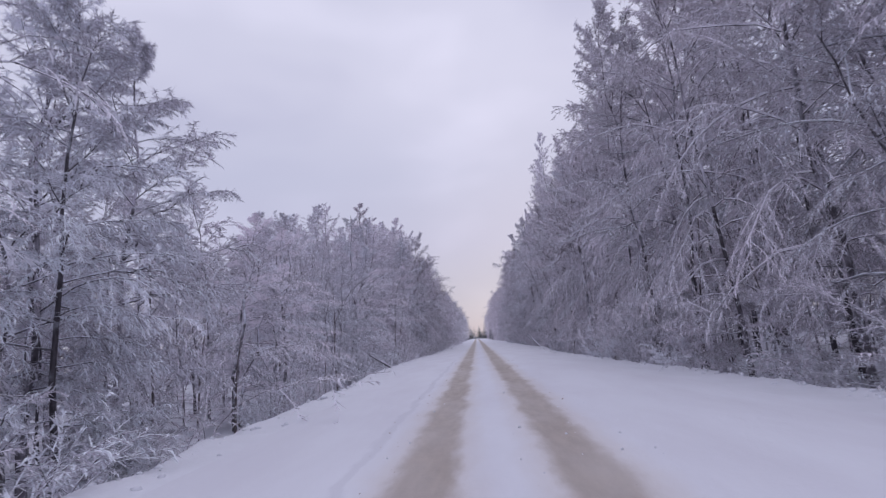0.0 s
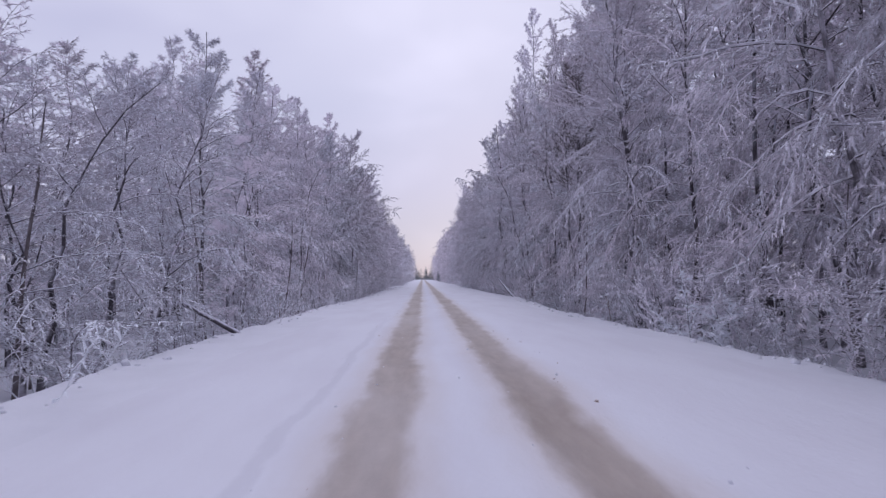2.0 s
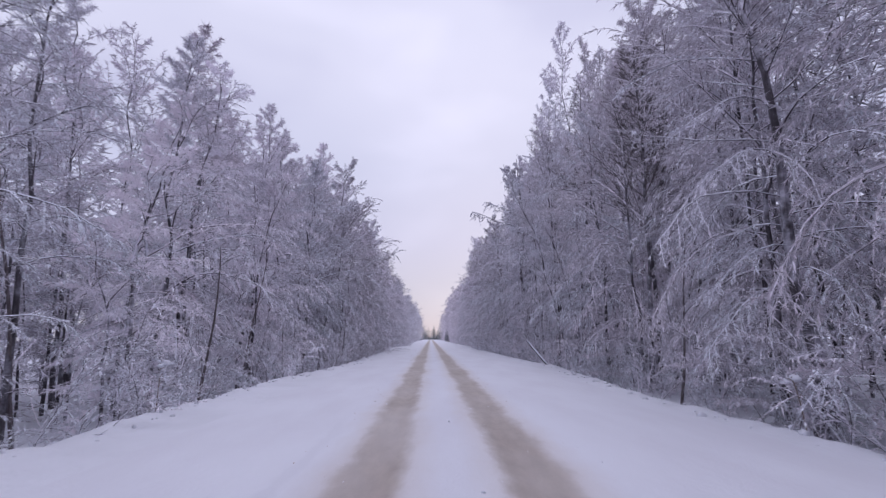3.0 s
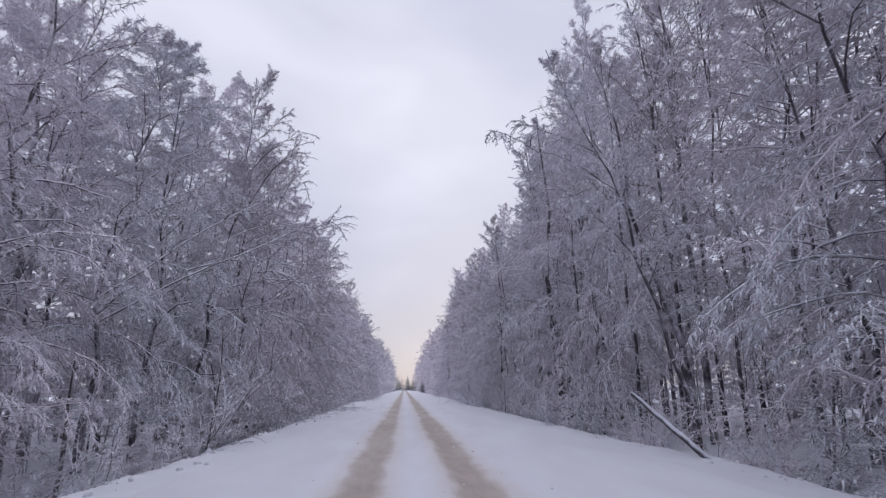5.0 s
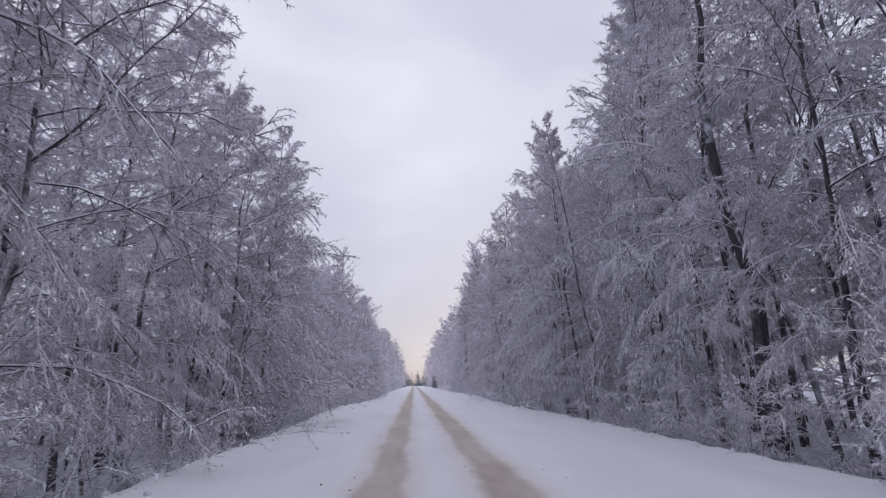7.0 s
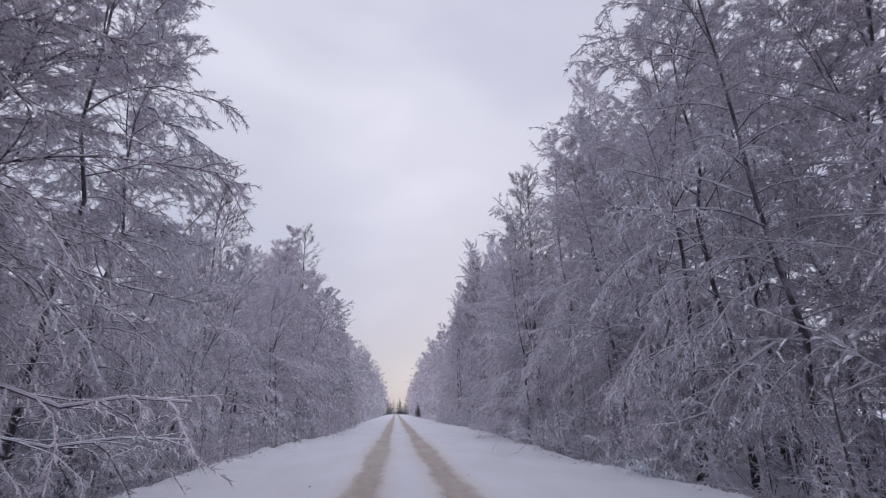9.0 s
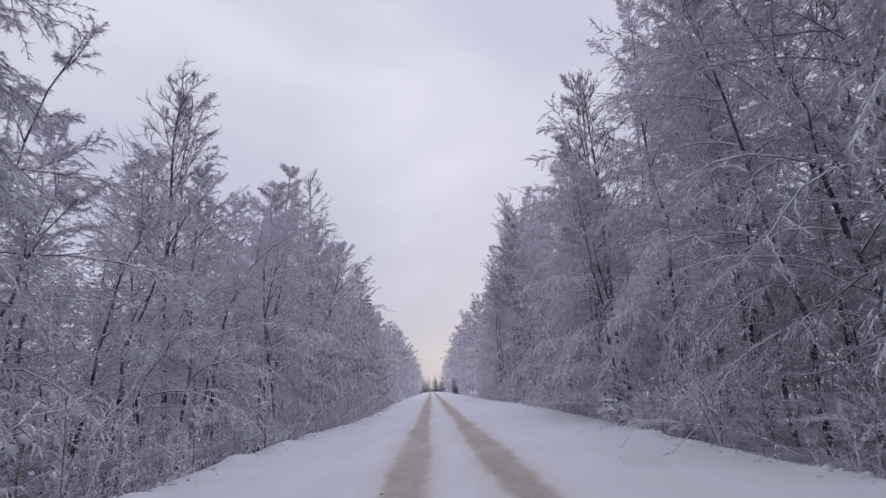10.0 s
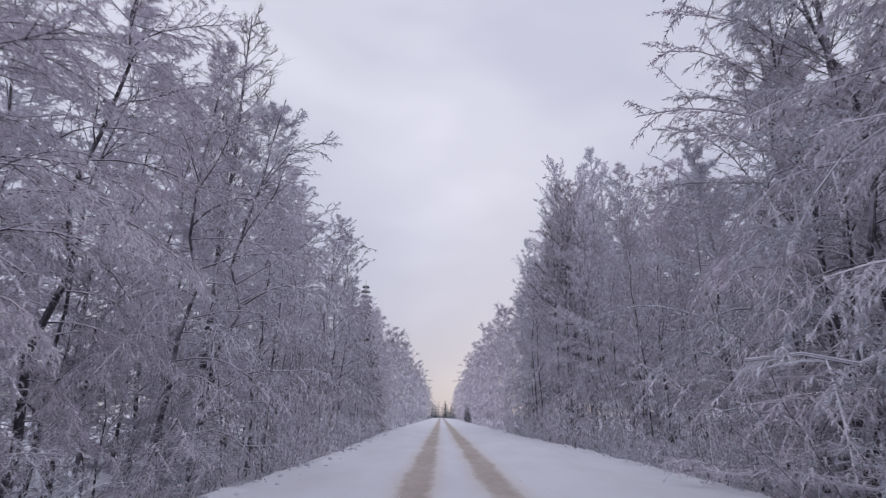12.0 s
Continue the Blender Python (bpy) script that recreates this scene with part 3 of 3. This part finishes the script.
for x, y, h in ((-6.3, 142.8, 11.2), (-6.0, 145.6, 11.0), (-6.4, 149.2, 11.6)):
    nursery.put(mid_kinds[0], stand(x, y, floor_z(x, y), y, 0.9, h / 10.8))
sapling_kinds = []
for i in range(5):
    gt, gc = broadleaf(250 + i, 5.0, 1.5, THICKET, 20, lean=(0.1 * math.cos(i * 2.0), 0.1 * math.sin(i * 2.0)), low=0.05, up=0.8, stems=1 + i % 2, peak=0.45)
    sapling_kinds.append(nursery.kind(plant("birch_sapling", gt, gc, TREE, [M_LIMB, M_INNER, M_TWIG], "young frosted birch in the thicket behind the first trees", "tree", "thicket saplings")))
low_arrays = []
for i in range(5):
    gt, gc = broadleaf(300 + i, 12.0, 3.0, LOW, 17, low=0.03, up=0.85)
    low_arrays.append((gt.arrays(), gc.arrays()))
deep_arrays = []
for i in range(4):
    gt, gc = broadleaf(350 + i, 12.0, 3.2, DEEP, 18, low=0.03, up=0.8)
    deep_arrays.append((gt.arrays(), gc.arrays()))

# heights of the tree wall along the road
LEFT_TOP = [(-60, 10), (6, 10.5), (11, 9.6), (13, 8.6), (16, 7.7), (22, 7.4), (26, 7.0), (29, 6.9), (33, 8.5), (37, 8.8), (39, 7.8), (43, 11.2), (50, 12.2), (60, 14.0), (68, 15), (80, 15), (86, 13.5), (89, 10.4), (92, 9.4), (96, 10), (100, 11), (106, 11), (113, 11), (117, 12.2), (121, 13.2), (130, 13.6), (136, 11.8), (144, 11.4), (150, 11.4), (160, 12.4), (175, 14), (200, 15), (460, 16)]
RIGHT_TOP = [(-60, 17), (28, 17), (36, 15.7), (43, 14.8), (52, 16.5), (60, 19.0), (75, 19.3), (80, 15.8), (86, 15.2), (93, 14.8), (99, 16.8), (105, 17.0), (108, 16.0), (111, 14.2), (114, 12.8), (118, 11.4), (124, 12.2), (129, 14.8), (134, 17.5), (147, 18.5), (165, 17), (200, 16.5), (460, 16)]


def top_at(profile, y):
    return float(np.interp(y, [a for a, _ in profile], [b for _, b in profile]))


rng = np.random.default_rng(21)


def second(sgn):
    """The wood on the east side carries less rime."""
    return int(rng.integers(3)) + (3 if rng.random() < (0.5 if sgn > 0 else 0.1) else 0)


special = {-1: [(57, 2.2), (36, 1.2), (72.4, 1.3), (113.7, 1.5), (133, 1.5), (147.5, 0.7), (13.4, 1.6), (86.3, 1.2), (103.8, 1.0), (107, 1.2)], 1: [(58, 2.0), (61, 1.0), (101.8, 1.0), (107, 0.8), (36.9, 1.6), (70.6, 1.3)]}
for sgn, prof in ((-1, LEFT_TOP), (1, RIGHT_TOP)):
    y = 6.5
    while y < 160:
        clear = all(abs(y - a) > b for a, b in special[sgn])
        if clear:
            h = top_at(prof, y) * (rng.uniform(0.90, 1.08) if y < 46 else rng.uniform(0.74, 1.06)) * (0.94 if sgn > 0 else 0.98)
            x = bank(sgn, y) + sgn * (rng.uniform(2.4, 4.2) if sgn < 0 else rng.uniform(2.4, 4.4))
            k = near_kinds[rng.choice([0, 2, 3, 5]) if h > 10.5 else rng.integers(len(near_kinds))] if y < 116 else mid_kinds[second(sgn)]
            dim = (1.0 if y < 24 else 0.65) if sgn > 0 else (0.5 if 58 < y < 84 else 0.0)
            if y < 116 and rng.random() < dim:
                k = east_kinds[rng.integers(4)]
            if y < 48 and rng.random() < (0.62 if sgn < 0 else 0.1 if y > 24 else 0.0):
                k = white_kinds[rng.integers(3)]
            s = h / (10.0 if y < 116 else 12.0)
            wide = min(max(s, 0.85), 1.15)
            nursery.put(k, stand(x, y, floor_z(x, y), (0 if sgn < 0 else math.pi) + rng.normal(0, 0.8), wide, s / wide))
        y += rng.uniform(1.6, 2.7)
    y = 8.0
    while y < 165:
        h = top_at(prof, y) * (rng.uniform(0.88, 1.1) if y < 46 else rng.uniform(0.78, 1.09)) * ((1.02 if 110 < y < 133 else 1.2) if sgn > 0 else 1.12)
        x = bank(sgn, y) + sgn * rng.uniform(4.2, 7.5)
        k = mid_kinds[second(sgn)]
        s = h / 12.0
        wide = min(max(s, 0.85), 1.35)
        nursery.put(k, stand(x, y, floor_z(x, y), rng.uniform(0, 6.28), wide, s / wide))
        y += rng.uniform(1.5, 2.4) if sgn < 0 else rng.uniform(1.2, 1.9)

    y = 7.0
    while y < 165:
        h = top_at(prof, y) * rng.uniform(0.95, 1.12) * (1.15 if sgn > 0 else 1.05)
        x = bank(sgn, y) + sgn * rng.uniform(7.5, 12.0)
        s = h / 12.0
        wide = min(max(s, 0.9), 1.5)
        nursery.put(mid_kinds[second(sgn)], stand(x, y, floor_z(x, y), rng.uniform(0, 6.28), wide, s / wide))
        y += rng.uniform(2.2, 3.4)
    y = 5.0
    while y < 165:
        x = bank(sgn, y) + sgn * (rng.uniform(4.0, 9.5) if y < 110 else rng.uniform(2.5, 6.0))
        nursery.put(sapling_kinds[rng.integers(5)], stand(x, y, floor_z(x, y), rng.uniform(0, 6.28), rng.uniform(0.75, 1.25)))
        y += rng.uniform(0.9, 1.6)

# trees with a shape of their own
def own_tree(x, y, label, h, spread, lean, reach=(), seed=1, limbs=40, low=0.2, up=0.7, thick=1.0, cfg=NEAR):
    z = floor_z(x, y)
    local = [((a - x, b - y, c - z), s) for (a, b, c), s in reach]
    gt, gc = broadleaf(seed, h, spread, cfg, limbs, lean=lean, low=low, up=up, reach=local, thick=thick)
    ob = plant("birch_tree", gt, gc, TREE, CROWN, label, "tree", "roadside trees")
    ob.matrix_basis = Matrix.Translation((x, y, z))
    return ob


own_tree(-7.2, 56.6, "leaning frosted birch whose boughs reach out over the road", 12.0, 2.6, (0.06, 0.05),
         [((-1.75, 60.2, 6.7), 0.3), ((-3.4, 62.6, 8.9), 0.35), ((-4.5, 59.8, 10.0), 0.6)], 41, 46, 0.12, 0.55, cfg=FULL)
own_tree(-6.9, 72.4, "rimed birch arching thin boughs across the verge", 12.5, 2.6, (0.10, 0.02),
         [((-2.6, 72.8, 6.1), 0.4), ((-3.5, 72.0, 8.2), 0.55)], 52, 44, 0.1, 0.55, cfg=FULL)
own_tree(-9.4, 56.5, "slim pointed birch rising above the roadside wood", 15.5, 2.2, (0.0, 0.0), (), 53, 40, 0.15, 0.7)
own_tree(-7.3, 12.6, "full frosted alder with long drooping boughs at the verge", 9.6, 2.4, (0.03, 0.02),
         [((-5.0, 13.2, 2.9), 0.35), ((-5.0, 14.4, 4.0), 0.42), ((-5.2, 11.6, 4.6), 0.45)], 47, 50, 0.06, 0.5, cfg=FULL)
own_tree(-7.0, 86.3, "full frosted birch hanging its twigs over the verge", 14.2, 2.9, (0.04, 0.02),
         [((-4.7, 87.2, 8.0), 0.7), ((-4.4, 86.0, 5.2), 0.45)], 48, 66, 0.04, 0.5, 0.7, cfg=FULL)
own_tree(-7.2, 107.0, "tall frosted birch with a thick soft crown", 13.6, 2.7, (0.05, 0.02), (), 51, 60, 0.06, 0.5, cfg=FULL)
own_tree(-6.9, 103.8, "round frosted birch with hanging twigs", 11.4, 2.6, (0.05, 0.0), (), 56, 48, 0.05, 0.5, cfg=FULL)
own_tree(-6.7, 10.0, "young frosted birch thick with rime close to the road", 8.6, 2.2, (0.04, 0.0), (), 57, 42, 0.05, 0.5, cfg=FULL)
own_tree(9.6, 61.0, "dark-stemmed birch leaning towards the road", 14.5, 2.6, (-0.16, 0.02), (), 54, 30, 0.25, 0.6, 1.5)
own_tree(8.2, 58.2, "dark-stemmed birch leaning over the road with one long bough", 12.5, 2.4, (-0.28, 0.0),
         [((2.7, 57.6, 8.6), 0.62), ((3.8, 58.5, 9.4), 0.7), ((4.2, 56.5, 6.5), 0.45)], 42, 24, 0.3)
own_tree(8.3, 71.1, "old thick dark trunk standing among thin rimed boughs", 17.0, 3.0, (-0.04, -0.02), (), 49, 34, 0.3, 0.5, 2.0)
own_tree(8.1, 69.0, "crooked snow-topped stem leaning forward along the road", 8.0, 2.2, (-0.10, 0.42), (), 50, 26, 0.35, 0.6, 1.3)
own_tree(7.0, 102.0, "broad rimed tree spreading low boughs towards the road", 10.5, 3.0, (-0.06, 0.0), (), 43, 44, 0.12, 0.6, cfg=FULL)
own_tree(8.5, 107.0, "tall dense tree grey with rime above the verge", 15.0, 2.8, (-0.04, 0.0), (), 55, 44, 0.1, 0.6, cfg=FULL)
own_tree(-6.6, 133.5, "frosted birch stretching thin boughs over the road", 11.0, 2.4, (0.06, 0.05),
         [((-2.4, 133.0, 6.4), 0.45)], 44)
own_tree(-7.5, 36.2, "slender frosted alder with a tufted top above its neighbours", 10.6, 2.2, (0.02, 0.0), (), 45, 22, 0.3, 0.5)
own_tree(7.7, 36.7, "dark thick trunk under a snow-laden crown", 13.5, 3.0, (-0.05, 0.04), (), 46, 46, 0.2, 0.55, 1.8)

for x, y, h, seed in ((-6.9, 113.7, 15.8, 61), (-8.5, 99.5, 14.0, 62), (10.9, 76.3, 24.0, 63), (12.2, 80.5, 23.0, 64), (9.3, 108.2, 18.2, 65), (8.4, 105.2, 16.6, 66), (10.8, 62.0, 19.5, 67), (9.2, 137.2, 19.6, 68), (9.9, 138.9, 20.6, 69), (10.9, 140.8, 19.8, 74), (9.6, 142.6, 18.6, 75), (8.3, 46.2, 13.6, 76), (8.9, 47.4, 13.9, 77)):
    gt, gc = bare_birch(seed, h)
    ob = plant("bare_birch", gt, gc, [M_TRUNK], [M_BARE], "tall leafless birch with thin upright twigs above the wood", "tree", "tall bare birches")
    ob.matrix_basis = Matrix.Translation((x, y, floor_z(x, y)))

for x, y, h, seed in ((-7.1, 147.7, 14.4, 71), (5.9, 226.0, 4.2, 72), (6.6, 232.0, 4.6, 73)):
    gt, gc = spruce(seed, h, 30 if h > 5 else 12, 11 if h > 5 else 7)
    ob = plant("spruce_tree", gt, gc, [M_TRUNK], [M_NEEDLE], "dark green spruce only lightly dusted with snow", "tree", "spruces")
    ob.matrix_basis = Matrix.Translation((x, y, floor_z(x, y)))

# ---- undergrowth ----
shrub_kinds = []
for i in range(6):
    gt, gc = shrub(400 + i, (1.8, 3.0, 2.4, 4.6, 3.6, 4.0)[i], (8, 8, 9, 6, 8, 7)[i], (0.7, 1.2, 0.9, 1.0, 0.6, 1.4)[i])
    shrub_kinds.append(nursery.kind(plant("frosted_bush", gt, gc, [M_LIMB], CROWN, "low leafless bush crusted with rime at the forest edge", "bush", "roadside bushes")))
for sgn in (-1, 1):
    y = 3.0
    while y < 150:
        x = bank(sgn, y) + sgn * rng.uniform(0.8, 3.0)
        nursery.put(shrub_kinds[rng.integers(6)], stand(x, y, floor_z(x, y), rng.uniform(0, 6.28), rng.uniform(0.55, 1.1)))
        y += rng.uniform(0.9, 1.9) * (0.85 if sgn < 0 else 0.7)
for i, (x, y, h) in enumerate(((6.6, 30.4, 2.2), (7.0, 32.0, 3.0), (6.7, 20.5, 1.8), (6.5, 98.6, 1.9), (6.9, 97.0, 2.6), (6.8, 84.5, 2.8), (6.6, 105.6, 2.0), (-5.5, 70.9, 2.0), (-5.2, 45.0, 2.0))):
    gt, gc = shrub(500 + i, h, 7, 1.3, 34, 0.017)
    ob = plant("snowy_bush", gt, gc, [M_LIMB], [M_RIME, M_RIME, M_RIME], "bush bent low under a thick load of white snow", "bush", "snow-laden bushes")
    ob.matrix_basis = stand(x, y, floor_z(x, y), i * 1.7)


def pole(seed, h):
    """A thin dark young stem with a few bare side shoots."""
    rng = np.random.default_rng(seed)
    gt, gc = Geo(), Geo()
    pts = bough(rng, (0, 0, -0.5), unit(np.array([rng.normal(0, 0.12), rng.normal(0, 0.12), 1.0])), h, -0.1, 8, 0.05)
    tube(gt, pts, np.linspace(0.045, 0.012, 9), 5, 0)
    for i in range(16):
        p, t = along(pts, [rng.uniform(0.25, 0.98)])
        az = rng.uniform(0, 6.28)
        q = bough(rng, p[0], unit(np.array([math.cos(az), math.sin(az), rng.uniform(0.2, 1.1)])), h * rng.uniform(0.08, 0.2), 0.5, 3, 0.1)
        tube(gc, q, np.linspace(0.011, 0.004, 4), 3, 0)
        dress(gc, rng, q, 14, 0.16, 0.007, 0.6, 0.1, 1)
    return gt, gc


pole_kinds = []
for i in range(5):
    gt, gc = pole(600 + i, (3.4, 4.6, 4.0, 5.2, 2.8)[i])
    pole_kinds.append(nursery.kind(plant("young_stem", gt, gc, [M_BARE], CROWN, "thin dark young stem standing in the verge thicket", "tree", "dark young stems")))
for sgn, gap in ((-1, 3.2), (1, 5.0)):
    y = 7.0
    while y < 125:
        x = bank(sgn, y) + sgn * rng.uniform(1.2, 4.5)
        nursery.put(pole_kinds[rng.integers(5)], stand(x, y, floor_z(x, y), rng.uniform(0, 6.28), rng.uniform(0.75, 1.2)))
        y += rng.uniform(0.4, 1.6) * gap
nursery.grow()


# ---- the wood behind, too deep to count ----
def wood(name, places, label, models, mats):
    rng = np.random.default_rng(len(places))
    vs, fs, ms, n = [], [], [], 0
    for x, y, h in places:
        arrays = models[rng.integers(len(models))]
        a, s = rng.uniform(0, 6.28), h / 12.0
        c, d = math.cos(a), math.sin(a)
        for (v, f, m), first in zip(arrays, (0, 1)):
            w = np.stack([(v[:, 0] * c - v[:, 1] * d) * max(s, 0.9), (v[:, 0] * d + v[:, 1] * c) * max(s, 0.9), v[:, 2] * s], 1) + [x, y, -0.6]
            vs.append(w)
            fs.append(f + n)
            ms.append(m + first if first else m + 1)
            n += len(v)
    return tagged(new(name, mesh_of(name, np.concatenate(vs), np.concatenate(fs), np.concatenate(ms), mats)), label, "forest", kind="stuff")


for sgn, prof in ((-1, LEFT_TOP), (1, RIGHT_TOP)):
    deep = [(bank(sgn, y) + sgn * rng.uniform(13, 22), y + rng.uniform(-1.5, 1.5), top_at(prof, y) * rng.uniform(0.9, 1.15)) for y in np.arange(4, 165, 2.1)]
    # unseen trees at the camera's back, added to hold off sky light
    behind = [(bank(sgn, y) + sgn * rng.uniform(1.5, 12), y, top_at(prof, y) * rng.uniform(0.8, 1.1)) for y in np.arange(-60, 2, 5.0)]
    ahead = [(bank(sgn, y) + sgn * (rng.uniform(1.6, 3.6) if i % 2 else rng.uniform(4, 9)), y, top_at(prof, y) * rng.uniform(0.8, 1.05) * (1 if i % 2 else 1.1)) for i, y in enumerate(np.concatenate([np.arange(160, 260, 1.7), np.arange(260, 420, 3.6)]))]
    thicket = [(bank(sgn, y) + sgn * rng.uniform(10, 17), y, rng.uniform(3.5, 6.0)) for y in np.arange(4, 150, 2.6)]
    back = [(bank(sgn, y) + sgn * rng.uniform(23, 38), y, top_at(prof, y) * rng.uniform(0.75, 1.0)) for y in np.arange(4, 190, 2.2)]
    # M_INNER darkens the interior here: shade of the deep wood put into colour
    wood("deep_wood", deep + thicket + behind + back, "dense frosted wood behind the first trees, with unseen light-blocking trees at the start", deep_arrays, [M_TRUNK, M_LIMB, M_INNER, M_TWIG])
    # far trunks and limbs take a pale twig colour, painted in for haze
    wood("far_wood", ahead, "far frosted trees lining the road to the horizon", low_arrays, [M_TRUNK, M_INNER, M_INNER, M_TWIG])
firs = []
for i in range(3):
    gt, gc = spruce(720 + i, 12.0, 8, 5, 0.3)
    firs.append((gt.arrays(), gc.arrays()))
wood("end_wood", [(x + rng.normal(0, 0.8), 384 + 9 * k + rng.uniform(0, 8), rng.uniform(6, 11)) for k in range(2) for x in np.arange(-10, 14, 1.6)], "distant dark spruces closing the end of the road", firs, [M_TRUNK, M_NEEDLE, M_NEEDLE, M_NEEDLE])

# ---- small things by the road ----
def log(a, b, r, label):
    rng = np.random.default_rng(9)
    a, b = np.array(a), np.array(b)
    g = Geo()
    pts = np.array([a + (b - a) * u + rng.normal(0, 0.008, 3) for u in np.linspace(0, 1, 9)])
    tube(g, pts, np.linspace(r * 1.2, r * 0.8, 9), 8, 0)
    gs = Geo()
    tube(gs, pts[:-1] + [0, 0, r * 0.8], np.abs(rng.normal(r * 0.5, r * 0.12, 8)) * np.array([0.3, 1, 1, 1, 1, 1, 1, 0.5]), 7, 0)
    base = tagged(new("fallen_trunk"), label, "log")
    part("stem", mesh_of("stem", *g.arrays(), [M_TRUNK], True), base)
    part("snow_cover", mesh_of("snow_cover", *gs.arrays(), [M_SNOW], True), base, "snow lying along the stem")
    return base


log((6.15, 53.6, -0.35), (5.28, 55.35, 1.05), 0.06, "broken snow-topped trunk leaning out of the wood")
log((-4.35, 30.8, -0.03), (-5.4, 29.95, 0.80), 0.052, "thin fallen trunk leaning against the snowy bank")


def weed(seed):
    rng = np.random.default_rng(seed)
    g, gs = Geo(), Geo()
    pts = bough(rng, (0, 0, -0.3), (0.05, 0, 1), 1.35, 0.1, 6, 0.05)
    tube(g, pts, np.linspace(0.012, 0.006, 7), 4, 0)
    dress(g, rng, pts[3:], 14, 0.2, 0.008, 0.7, -0.1, 0)
    bm = bmesh.new()
    bmesh.ops.create_icosphere(bm, subdivisions=2, radius=0.085)
    bv = np.array([p.co for p in bm.verts])
    bf = np.array([[p.index for p in q.verts] for q in bm.faces])
    bm.free()
    for k in range(3):
        gs.add(bv * (1 + rng.normal(0, 0.10, (len(bv), 1))) * rng.uniform(0.5, 1.0) * np.array([1.1, 0.9, 0.75]) + pts[-1] + rng.normal(0, 0.07, 3), bf, 0)
    base = tagged(new("dry_weed"), "dry stalk carrying a ball of fresh snow", "weed", "weeds on the verge")
    part("stalk", g.mesh("stalk", [M_STRAW]), base)
    part("snow_cap", mesh_of("snow_cap", *gs.arrays(), [M_SNOW], True), base, "ball of snow")
    return base


for i, (x, y, s) in enumerate(((-4.5, 91.9, 1.0), (-4.4, 95.2, 1.1), (-4.5, 94.3, 0.8), (-5.0, 36.7, 1.0), (5.9, 34.5, 0.9), (6.1, 96.0, 0.9), (-4.9, 88.0, 1.0))):
    ob = weed(80 + i)
    ob.matrix_basis = stand(x, y, floor_z(x, y), i * 1.3, s)
